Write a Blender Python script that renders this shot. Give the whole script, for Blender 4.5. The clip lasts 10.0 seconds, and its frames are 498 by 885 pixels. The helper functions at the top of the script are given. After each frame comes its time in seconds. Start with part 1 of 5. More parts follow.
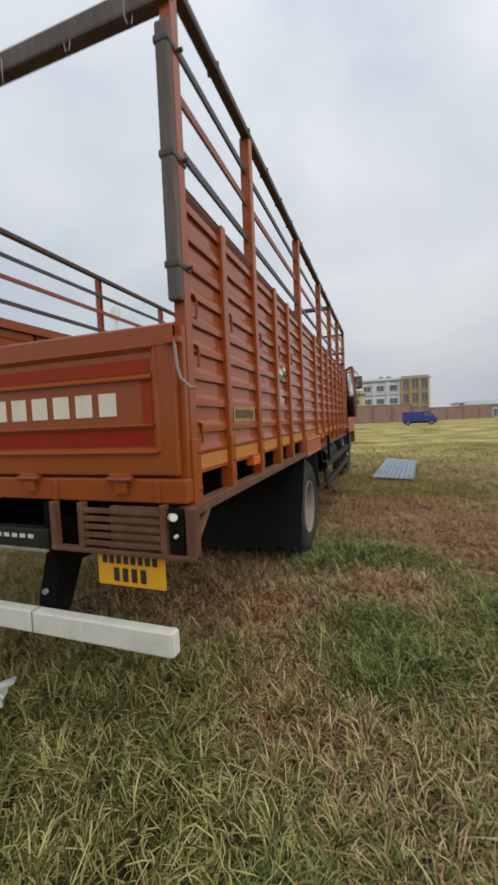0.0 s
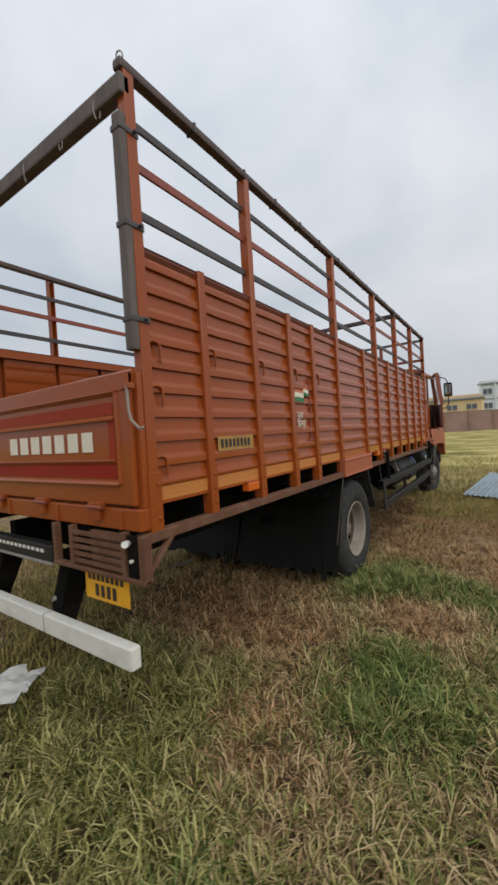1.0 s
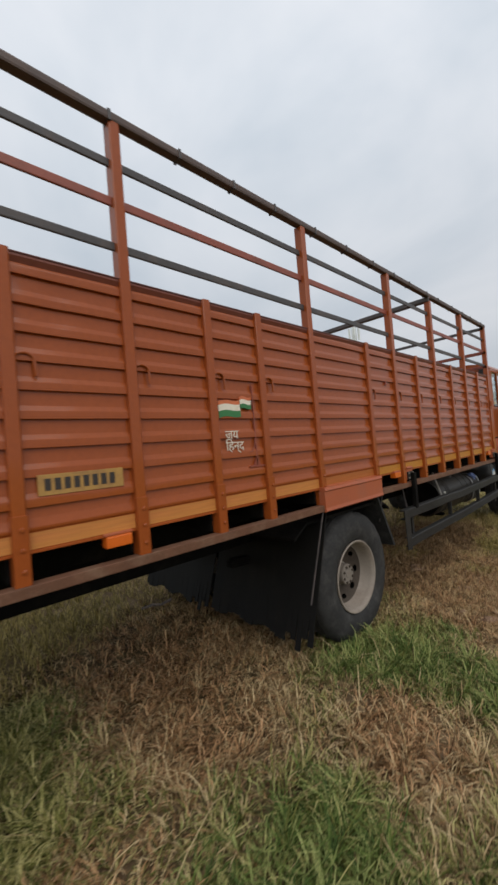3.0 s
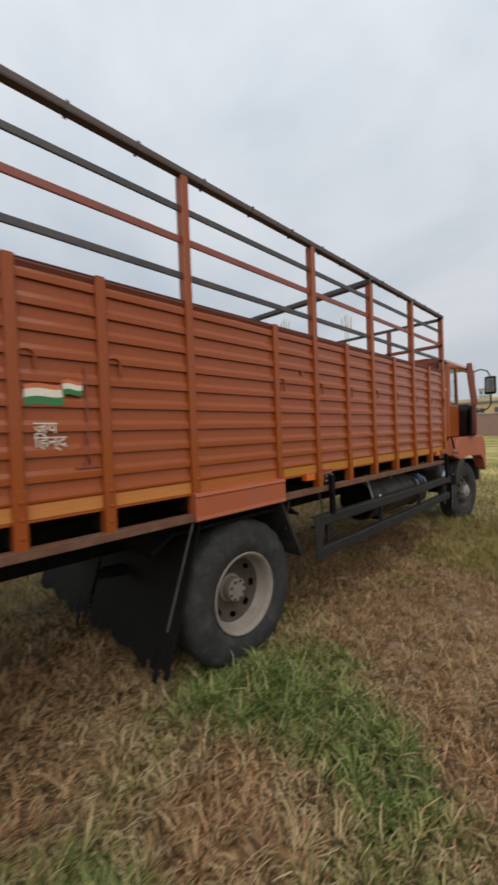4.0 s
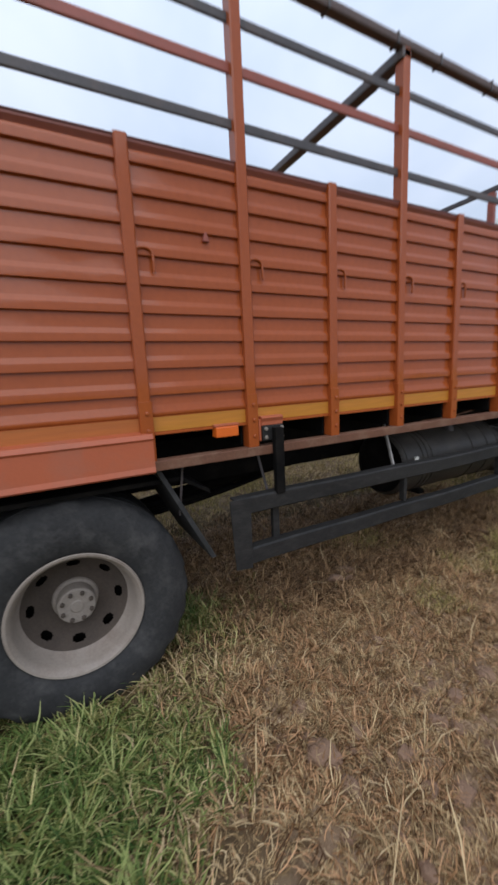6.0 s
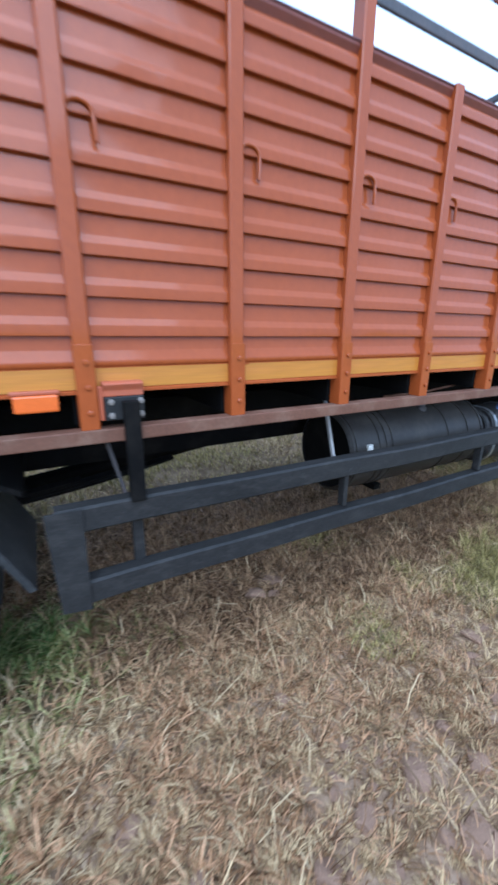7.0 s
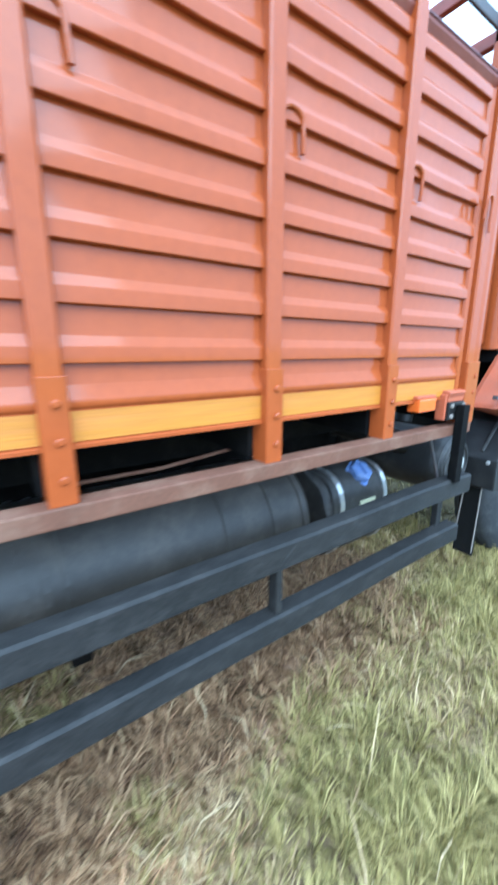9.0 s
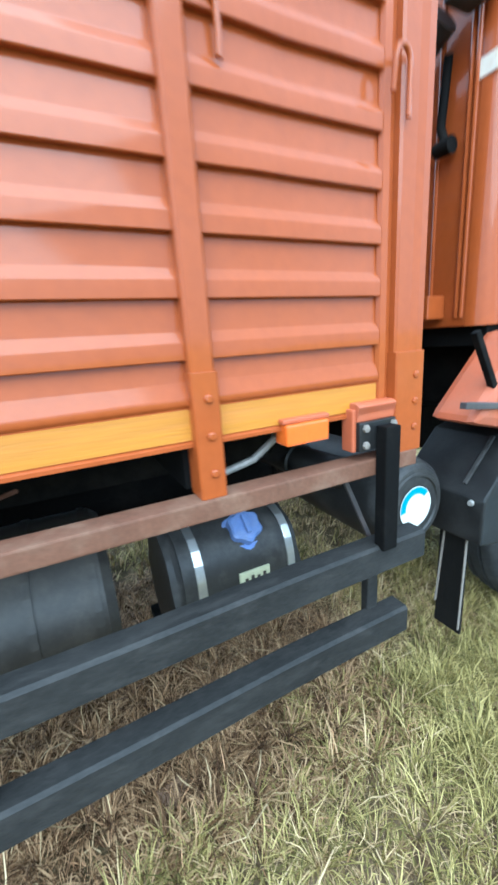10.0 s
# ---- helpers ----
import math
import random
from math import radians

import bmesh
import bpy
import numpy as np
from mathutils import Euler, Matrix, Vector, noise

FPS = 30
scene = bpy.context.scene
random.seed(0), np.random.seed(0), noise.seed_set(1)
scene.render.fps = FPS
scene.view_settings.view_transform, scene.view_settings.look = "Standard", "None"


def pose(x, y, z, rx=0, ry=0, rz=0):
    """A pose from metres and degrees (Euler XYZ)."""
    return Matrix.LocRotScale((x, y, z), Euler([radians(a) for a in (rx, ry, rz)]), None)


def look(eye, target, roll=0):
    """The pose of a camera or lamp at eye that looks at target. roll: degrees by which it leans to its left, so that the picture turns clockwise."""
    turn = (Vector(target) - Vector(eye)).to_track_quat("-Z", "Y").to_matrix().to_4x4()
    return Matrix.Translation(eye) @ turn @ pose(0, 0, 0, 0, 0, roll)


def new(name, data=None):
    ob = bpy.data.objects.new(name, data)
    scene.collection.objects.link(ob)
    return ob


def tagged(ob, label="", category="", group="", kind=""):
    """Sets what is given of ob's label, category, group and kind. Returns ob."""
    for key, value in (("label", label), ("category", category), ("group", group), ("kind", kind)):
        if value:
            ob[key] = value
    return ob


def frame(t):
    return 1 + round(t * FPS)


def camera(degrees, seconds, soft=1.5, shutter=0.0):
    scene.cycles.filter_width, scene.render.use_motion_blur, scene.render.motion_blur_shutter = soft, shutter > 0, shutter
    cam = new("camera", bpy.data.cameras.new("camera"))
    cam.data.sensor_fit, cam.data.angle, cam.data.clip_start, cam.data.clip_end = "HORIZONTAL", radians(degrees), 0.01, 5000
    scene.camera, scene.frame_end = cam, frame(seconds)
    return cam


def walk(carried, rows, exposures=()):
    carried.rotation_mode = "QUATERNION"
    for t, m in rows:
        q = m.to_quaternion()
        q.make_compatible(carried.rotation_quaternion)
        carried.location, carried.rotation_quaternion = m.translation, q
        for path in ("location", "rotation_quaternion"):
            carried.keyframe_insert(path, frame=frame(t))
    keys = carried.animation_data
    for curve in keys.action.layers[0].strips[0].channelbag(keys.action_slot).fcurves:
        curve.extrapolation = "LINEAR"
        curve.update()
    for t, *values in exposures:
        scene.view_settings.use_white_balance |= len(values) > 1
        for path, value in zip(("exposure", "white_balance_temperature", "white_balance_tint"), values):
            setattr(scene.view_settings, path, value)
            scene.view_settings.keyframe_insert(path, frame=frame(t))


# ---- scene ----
cam = camera(66.1, 10.0, soft=2.7, shutter=0.4)
PATH = [
    (0, (0.733, -1.399, 1.482), (0.071, 0.484, 1.368), -2.4),
    (0.5, (1.082, -1.307, 1.546), (0.098, 0.434, 1.508), -5.5),
    (1, (1.342, -1.164, 1.561), (0.211, 0.485, 1.521), -3.4),
    (1.5, (1.452, -0.838, 1.56), (0.24, 0.753, 1.513), -3.3),
    (2, (1.568, -0.583, 1.567), (0.266, 0.935, 1.579), -5.5),
    (2.2, (1.611, -0.519, 1.6), (0.255, 0.951, 1.627), -6.0),
    (3.3, (1.693, 0.347, 1.6), (0.197, 1.674, 1.644), -3.8),
    (3.5, (1.764, 0.517, 1.593), (0.215, 1.78, 1.648), -4.2),
    (4, (1.886, 0.946, 1.626), (0.481, 2.369, 1.582), -2.1),
    (4.5, (1.876, 1.467, 1.591), (0.547, 2.961, 1.578), -1.9),
    (5, (1.907, 1.962, 1.559), (0.497, 3.38, 1.603), -3.9),
    (5.2, (1.908, 2.099, 1.552), (0.453, 3.47, 1.518), -2.9),
    (6.3, (1.589, 3.1, 1.45), (-0.193, 3.902, 1.029), -3.5),
    (6.5, (1.56, 3.267, 1.415), (-0.222, 4.054, 0.961), -3.7),
    (7, (1.283, 3.596, 1.448), (-0.406, 4.516, 0.902), 0.3),
    (7.5, (1.085, 3.948, 1.449), (-0.455, 5.033, 0.777), -1.3),
    (8, (0.965, 4.338, 1.427), (-0.592, 5.33, 0.66), -0.3),
    (8.5, (0.813, 4.745, 1.433), (-0.702, 5.816, 0.688), -1.8),
    (9, (0.828, 5.181, 1.466), (-0.76, 6.302, 0.994), 0.1),
    (9.5, (0.776, 5.667, 1.47), (-0.852, 6.787, 1.164), 0.6),
    (10, (0.721, 6.122, 1.465), (-1.015, 6.976, 0.960), -3.9),
]
walk(cam, [(t, look(eye, target, roll)) for t, eye, target, roll in PATH],
     [(0, 0.19, 6500, 10), (4, 0.15, 6500, 10), (5.2, 0.17, 6500, 10), (6.3, 0.72, 5400, 14), (6.5, 0.95, 5200, 15), (7, 1.42, 4550, 8), (7.5, 2.12, 4420, 0), (8, 2.32, 4360, -1), (8.5, 2.4, 4320, -2),
      (9, 2.26, 4390, -2), (9.5, 1.96, 4560, -2), (10, 2.2, 4700, -5)])

# ---- world, sun, exposure ----
world = bpy.data.worlds.new("overcast")
scene.world = world
world.use_nodes = True
wn, wl = world.node_tree.nodes, world.node_tree.links
wn.clear()
w_out = wn.new("ShaderNodeOutputWorld")
w_bg = wn.new("ShaderNodeBackground")
w_sky = wn.new("ShaderNodeTexSky")
w_sky.sky_type, w_sky.sun_disc = "NISHITA", False
SUN_ELEV, SUN_ROT = radians(46), radians(115)
w_sky.sun_elevation, w_sky.sun_rotation = SUN_ELEV, SUN_ROT
w_sky.dust_density, w_sky.air_density = 4.0, 1.0
w_co = wn.new("ShaderNodeTexCoord")
w_map = wn.new("ShaderNodeMapping")
w_map.inputs["Scale"].default_value = (1.0, 1.0, 1.8)
w_noise = wn.new("ShaderNodeTexNoise")
w_noise.inputs["Scale"].default_value = 1.4
w_noise.inputs["Detail"].default_value = 5
w_noise.inputs["Roughness"].default_value = 0.5
w_noise.inputs["Distortion"].default_value = 0.4
w_ramp = wn.new("ShaderNodeValToRGB")
w_ramp.color_ramp.elements[0].position, w_ramp.color_ramp.elements[0].color = 0.32, (5.6, 6.4, 7.2, 1)
w_ramp.color_ramp.elements[1].position, w_ramp.color_ramp.elements[1].color = 0.68, (9.0, 9.2, 9.6, 1)
w_mix = wn.new("ShaderNodeMixRGB")
w_mix.inputs[0].default_value = 0.9
wl.new(w_co.outputs["Generated"], w_map.inputs["Vector"])
wl.new(w_map.outputs[0], w_noise.inputs["Vector"])
wl.new(w_noise.outputs[0], w_ramp.inputs[0])
wl.new(w_sky.outputs[0], w_mix.inputs[1])
wl.new(w_ramp.outputs[0], w_mix.inputs[2])
w_sep = wn.new("ShaderNodeSeparateXYZ")
w_grad = wn.new("ShaderNodeMapRange")
w_grad.inputs["From Max"].default_value = 0.7
w_grad.inputs["To Min"].default_value, w_grad.inputs["To Max"].default_value = 0.74, 1.12
w_mul = wn.new("ShaderNodeVectorMath")
w_mul.operation = "SCALE"
wl.new(w_co.outputs["Generated"], w_sep.inputs[0])
wl.new(w_sep.outputs["Z"], w_grad.inputs["Value"])
wl.new(w_mix.outputs[0], w_mul.inputs[0])
wl.new(w_grad.outputs[0], w_mul.inputs["Scale"])
wl.new(w_mul.outputs[0], w_bg.inputs["Color"])
w_bg.inputs["Strength"].default_value = 0.085
wl.new(w_bg.outputs[0], w_out.inputs["Surface"])

sun = new("sun", bpy.data.lights.new("sun", "SUN"))
sun.data.energy, sun.data.angle, sun.data.color = 1.2, radians(70), (1.0, 0.96, 0.9)
sun.matrix_world = look((math.sin(SUN_ROT) * 20, math.cos(SUN_ROT) * 20, 20 * math.tan(SUN_ELEV)), (0, 0, 0))


# ---- materials ----
def mat(name, base, rough=0.6, metal=0.0, spec=0.5, var=0.12, scale=6.0, fine=90.0, bump=0.15, bump_size=0.004,
        dirt=None, dirt_amount=0.5, dirt_scale=3.0, island=0.0, streak=(1, 1, 1), coat=0.0, coat_rough=0.25):
    """A procedural surface: base colour with coarse and fine variation, optional dirt, and fine relief."""
    m = bpy.data.materials.new(name)
    m.use_nodes = True
    n, l = m.node_tree.nodes, m.node_tree.links
    b = n["Principled BSDF"]
    b.inputs["Roughness"].default_value, b.inputs["Metallic"].default_value = rough, metal
    b.inputs["Specular IOR Level"].default_value = spec
    b.inputs["Coat Weight"].default_value = coat
    b.inputs["Coat Roughness"].default_value = coat_rough
    co = n.new("ShaderNodeTexCoord")
    mp = n.new("ShaderNodeMapping")
    mp.inputs["Scale"].default_value = streak
    l.new(co.outputs["Object"], mp.inputs["Vector"])

    def tex(s, detail, rough_n=0.6):
        t = n.new("ShaderNodeTexNoise")
        t.inputs["Scale"].default_value, t.inputs["Detail"].default_value = s, detail
        t.inputs["Roughness"].default_value = rough_n
        l.new(mp.outputs[0], t.inputs["Vector"])
        return t

    big, small = tex(scale, 4), tex(fine, 3)
    add = n.new("ShaderNodeMath")
    add.operation = "ADD"
    l.new(big.outputs[0], add.inputs[0])
    l.new(small.outputs[0], add.inputs[1])
    rng = n.new("ShaderNodeMapRange")
    rng.inputs["From Min"].default_value, rng.inputs["From Max"].default_value = 0.6, 1.4
    rng.inputs["To Min"].default_value, rng.inputs["To Max"].default_value = 1 - var, 1 + var
    l.new(add.outputs[0], rng.inputs["Value"])
    mul = n.new("ShaderNodeVectorMath")
    mul.operation = "SCALE"
    mul.inputs[0].default_value = base
    l.new(rng.outputs[0], mul.inputs["Scale"])
    colour = mul.outputs[0]
    if island:
        geo = n.new("ShaderNodeNewGeometry")
        ir = n.new("ShaderNodeMapRange")
        ir.inputs["To Min"].default_value, ir.inputs["To Max"].default_value = 1 - island, 1 + island
        l.new(geo.outputs["Random Per Island"], ir.inputs["Value"])
        im = n.new("ShaderNodeVectorMath")
        im.operation = "SCALE"
        l.new(colour, im.inputs[0])
        l.new(ir.outputs[0], im.inputs["Scale"])
        colour = im.outputs[0]
    if dirt:
        dt = tex(dirt_scale, 8, 0.7)
        dr = n.new("ShaderNodeMapRange")
        dr.inputs["From Min"].default_value, dr.inputs["From Max"].default_value = 0.48, 0.72
        dr.inputs["To Max"].default_value = dirt_amount
        l.new(dt.outputs[0], dr.inputs["Value"])
        mx = n.new("ShaderNodeMixRGB")
        mx.inputs[2].default_value = (*dirt, 1)
        l.new(dr.outputs[0], mx.inputs[0])
        l.new(colour, mx.inputs[1])
        colour = mx.outputs[0]
        ra = n.new("ShaderNodeMapRange")
        ra.inputs["To Min"].default_value, ra.inputs["To Max"].default_value = rough, min(1, rough + 0.3)
        l.new(dr.outputs[0], ra.inputs["Value"])
        l.new(ra.outputs[0], b.inputs["Roughness"])
    l.new(colour, b.inputs["Base Color"])
    if bump:
        bp = n.new("ShaderNodeBump")
        bp.inputs["Strength"].default_value, bp.inputs["Distance"].default_value = bump, bump_size
        l.new(add.outputs[0], bp.inputs["Height"])
        l.new(bp.outputs[0], b.inputs["Normal"])
    return m


ORANGE = mat("orange_enamel", (0.288, 0.0640, 0.0115), 0.5, spec=0.1, var=0.12, scale=2.2, fine=40, bump=0.05, bump_size=0.006, coat=0.56, coat_rough=0.1,
             dirt=(0.225, 0.060, 0.024), dirt_amount=0.4, dirt_scale=2.2)
ORANGE_DARK = mat("orange_brown_enamel", (0.24, 0.055, 0.03), 0.45, var=0.14, scale=5, bump=0.15,
                  dirt=(0.12, 0.06, 0.045), dirt_amount=0.5, dirt_scale=6)
ORANGE_LIGHT = mat("orange_primer", (0.37, 0.088, 0.032), 0.5, var=0.08, scale=3, bump=0.1,
                   dirt=(0.25, 0.12, 0.08), dirt_amount=0.4, dirt_scale=5)
# body orange darkened for the shade on the downward-leaning cap, plus streaky dirt
CAP_SHADED = mat("shaded_cap_paint", (0.165, 0.040, 0.022), 0.5, var=0.2, scale=5, dirt=(0.09, 0.035, 0.025), dirt_amount=0.5, dirt_scale=5, streak=(1, 0.3, 1))
MAROON = mat("dark_maroon_edge", (0.10, 0.028, 0.022), 0.45, var=0.2, scale=6, dirt=(0.05, 0.03, 0.025), dirt_amount=0.5, dirt_scale=7)
RED = mat("red_enamel", (0.27, 0.018, 0.008), 0.5, spec=0.15, var=0.2, scale=4, dirt=(0.28, 0.045, 0.015), dirt_amount=0.7, dirt_scale=6)
RED_FADED = mat("faded_red_enamel", (0.29, 0.034, 0.013), 0.5, spec=0.15, var=0.2, scale=4, dirt=(0.30, 0.055, 0.016), dirt_amount=0.8, dirt_scale=5, streak=(0.3, 1, 1))
YELLOW = mat("yellow_stripe_paint", (0.42, 0.168, 0.012), 0.45, var=0.22, scale=3, fine=30, streak=(1, 0.25, 6),
             dirt=(0.42, 0.145, 0.03), dirt_amount=0.8, dirt_scale=2.5)
YELLOW_FADED = mat("faded_yellow_stripe_paint", (0.36, 0.105, 0.016), 0.5, var=0.2, scale=3, fine=30, streak=(1, 0.25, 6), dirt=(0.32, 0.085, 0.02), dirt_amount=0.6, dirt_scale=5)
YELLOW_WORN = mat("worn_yellow_stripe_paint", (0.50, 0.19, 0.04), 0.5, var=0.22, scale=3, fine=30, streak=(1, 0.25, 6),
                  dirt=(0.44, 0.12, 0.04), dirt_amount=0.9, dirt_scale=2.5)
STEEL_BROWN = mat("brown_steel", (0.130, 0.060, 0.035), 0.6, spec=0.25, var=0.25, scale=9, dirt=(0.25, 0.162, 0.105), dirt_amount=0.55, dirt_scale=8)
STEEL_DARK = mat("dark_steel", (0.052, 0.045, 0.045), 0.5, var=0.3, scale=9, dirt=(0.12, 0.085, 0.07), dirt_amount=0.5, dirt_scale=9)
GUARD = mat("blue_black_guard_paint", (0.0215, 0.0203, 0.0190), 0.55, spec=0.16, var=0.4, scale=5, fine=140, bump=0.3, bump_size=0.003, dirt=(0.10, 0.09, 0.08), dirt_amount=0.22, dirt_scale=26,
            streak=(1, 0.35, 1))
RAIL_DARK = mat("dark_brown_rail", (0.07, 0.043, 0.035), 0.55, var=0.3, scale=9, dirt=(0.14, 0.09, 0.07), dirt_amount=0.45, dirt_scale=10)
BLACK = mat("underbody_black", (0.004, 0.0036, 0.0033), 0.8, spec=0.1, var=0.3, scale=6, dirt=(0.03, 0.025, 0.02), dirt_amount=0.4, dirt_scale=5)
TANK = mat("black_tank_paint", (0.025, 0.0215, 0.0175), 0.5, spec=0.35, var=0.25, scale=5, dirt=(0.10, 0.085, 0.068), dirt_amount=0.45, dirt_scale=6)
DRUM = mat("dusty_black_drum", (0.025, 0.0235, 0.022), 0.5, spec=0.35, var=0.2, scale=8, dirt=(0.11, 0.10, 0.09), dirt_amount=0.5, dirt_scale=8)
FLAP = mat("dusty_black_flap", (0.006, 0.0056, 0.0053), 0.6, spec=0.2, var=0.4, scale=5, dirt=(0.03, 0.026, 0.022), dirt_amount=0.4, dirt_scale=4, streak=(1, 1, 0.3))
PLASTIC = mat("black_plastic", (0.011, 0.0104, 0.0100), 0.45, spec=0.35, var=0.15, scale=8, dirt=(0.06, 0.055, 0.05), dirt_amount=0.3, dirt_scale=7)
RUBBER = mat("tyre_rubber", (0.026, 0.0255, 0.025), 0.75, spec=0.3, var=0.35, scale=7, fine=60, bump=0.3, dirt=(0.10, 0.095, 0.088), dirt_amount=0.5, dirt_scale=9)
RIM = mat("dusty_rim_paint", (0.25, 0.21, 0.172), 0.6, var=0.15, scale=7, dirt=(0.16, 0.12, 0.09), dirt_amount=0.7, dirt_scale=6)
# dusty paint, darkened to hold the shade inside the deep rim
DISC = mat("dusty_shaded_disc", (0.060, 0.047, 0.037), 0.8, spec=0.2, var=0.25, scale=8, dirt=(0.075, 0.058, 0.045), dirt_amount=0.7, dirt_scale=7)
HUB = mat("dusty_hub", (0.20, 0.17, 0.14), 0.7, var=0.2, scale=12, dirt=(0.10, 0.08, 0.06), dirt_amount=0.5, dirt_scale=12)
SILVER = mat("silver_hub", (0.30, 0.28, 0.255), 0.55, 0.25, var=0.2, scale=12, dirt=(0.12, 0.1, 0.08), dirt_amount=0.6, dirt_scale=10)
CHROME = mat("chrome_strap", (0.6, 0.6, 0.59), 0.38, 0.9, var=0.05, dirt=(0.3, 0.28, 0.26), dirt_amount=0.3, dirt_scale=20)
WHITE = mat("white_paint", (0.68, 0.67, 0.60), 0.5, var=0.08, scale=8, dirt=(0.38, 0.35, 0.28), dirt_amount=0.45, dirt_scale=7)
LETTER = mat("letter_white", (0.72, 0.66, 0.55), 0.5, var=0.08, dirt=(0.5, 0.3, 0.2), dirt_amount=0.4, dirt_scale=12)
PLATE = mat("plate_yellow", (0.78, 0.38, 0.02), 0.45, var=0.08, dirt=(0.3, 0.16, 0.05), dirt_amount=0.4, dirt_scale=12)
SIGN_YELLOW = mat("worn_sign_yellow", (0.40, 0.22, 0.055), 0.55, var=0.15, dirt=(0.2, 0.1, 0.05), dirt_amount=0.7, dirt_scale=14)
LABEL_PALE = mat("pale_label", (0.5, 0.5, 0.33), 0.5, var=0.1, dirt=(0.25, 0.24, 0.18), dirt_amount=0.5, dirt_scale=30)
INK = mat("black_ink", (0.03, 0.022, 0.018), 0.6, var=0.2)
AMBER = mat("amber_lens", (0.62, 0.12, 0.012), 0.25, var=0.1, spec=0.6)
GREEN_PAINT = mat("flag_green", (0.03, 0.16, 0.05), 0.5, var=0.15)
SAFFRON = mat("flag_saffron", (0.55, 0.14, 0.05), 0.5, var=0.15)
CAP_BLUE = mat("blue_cap", (0.14, 0.2, 0.42), 0.45, var=0.15, dirt=(0.25, 0.27, 0.33), dirt_amount=0.5, dirt_scale=20)
STICK_BLUE = mat("sticker_blue", (0.04, 0.25, 0.5), 0.4, var=0.1)
WOOD_DARK = mat("weathered_timber", (0.105, 0.085, 0.078), 0.8, var=0.3, scale=10, fine=60, bump=0.5, streak=(1, 1, 0.15),
                dirt=(0.2, 0.17, 0.15), dirt_amount=0.5, dirt_scale=10)
PLANK = mat("floor_plank", (0.2, 0.13, 0.08), 0.8, var=0.3, scale=4, streak=(1, 0.1, 1))
CLOTH = mat("white_sheet_plastic", (0.78, 0.78, 0.75), 0.6, var=0.08, dirt=(0.4, 0.38, 0.33), dirt_amount=0.4)
ROOFING = mat("blue_white_roofing_sheet", (0.48, 0.58, 0.65), 0.45, 0.2, var=0.1, scale=4, dirt=(0.3, 0.33, 0.35), dirt_amount=0.4)
INTERIOR = mat("cab_interior", (0.05, 0.02, 0.017), 0.8, var=0.2)
BRICK = mat("old_brick_wall", (0.26, 0.165, 0.135), 0.9, var=0.25, scale=0.6, fine=6, bump=0.3, dirt=(0.19, 0.13, 0.108), dirt_amount=0.6, dirt_scale=0.25)
PLASTER_W = mat("white_blue_plaster", (0.66, 0.69, 0.72), 0.9, var=0.1, scale=0.5, fine=5)
PLASTER_G = mat("grey_plaster", (0.30, 0.31, 0.33), 0.9, var=0.1, scale=0.5, fine=5)
PLASTER_T = mat("tan_plaster", (0.46, 0.33, 0.20), 0.9, var=0.12, scale=0.5, fine=5)
PLASTER_Y = mat("yellow_plaster", (0.62, 0.47, 0.27), 0.9, var=0.12, scale=0.5, fine=5)
WINDOW_FAR = mat("dark_window", (0.10, 0.11, 0.13), 0.3, var=0.2)
BLUE_VAN = mat("blue_van_paint", (0.035, 0.05, 0.26), 0.4, var=0.15, scale=1.5)
STONE = mat("dry_clod", (0.29, 0.178, 0.110), 0.95, var=0.25, scale=12, fine=70, bump=0.6, bump_size=0.01)


def glass_mat(name, tint):
    m = bpy.data.materials.new(name)
    m.use_nodes = True
    b = m.node_tree.nodes["Principled BSDF"]
    b.inputs["Base Color"].default_value = (*tint, 1)
    b.inputs["Roughness"].default_value = 0.03
    b.inputs["Transmission Weight"].default_value = 1.0
    b.inputs["IOR"].default_value = 1.2
    return m


GLASS = glass_mat("cab_glass", (0.85, 0.9, 0.9))
MIRROR = mat("mirror_glass", (0.6, 0.65, 0.62), 0.08, 1.0, var=0.02, bump=0)


# ---- mesh helpers ----
def part(name, bm, material, parent=None, label="", smooth=False, sharp=38):
    """Links a bmesh as one mesh object, under a thing or a part."""
    me = bpy.data.meshes.new(name)
    bmesh.ops.recalc_face_normals(bm, faces=bm.faces)
    if smooth:
        for f in bm.faces:
            f.smooth = True
    bm.to_mesh(me)
    bm.free()
    me.materials.append(material)
    if smooth:
        me.set_sharp_from_angle(angle=radians(sharp))
    ob = new(name, me)
    ob.parent = parent
    if label:
        tagged(ob, label)
    return ob


def again(ob, loc=(0, 0, 0), rot=(0, 0, 0), parent=None):
    """Another object on the same mesh, with its children."""
    c = ob.copy()
    scene.collection.objects.link(c)
    c.location, c.rotation_euler = loc, [radians(a) for a in rot]
    c.parent = parent or ob.parent
    for k in ob.children:
        kc = k.copy()
        scene.collection.objects.link(kc)
        kc.parent = c
    return c


def box(x0, x1, y0, y1, z0, z1, bevel=0.004, bm=None, m=None):
    own = bmesh.new()
    v = [own.verts.new((x, y, z)) for x in (x0, x1) for y in (y0, y1) for z in (z0, z1)]
    for f in ((0, 1, 3, 2), (4, 6, 7, 5), (0, 4, 5, 1), (2, 3, 7, 6), (0, 2, 6, 4), (1, 5, 7, 3)):
        own.faces.new([v[i] for i in f])
    if bevel:
        bmesh.ops.bevel(own, geom=own.edges[:], offset=bevel, segments=2, affect="EDGES", profile=0.6)
    if m is not None:
        bmesh.ops.transform(own, matrix=m, verts=own.verts)
    return joined(bm, own)


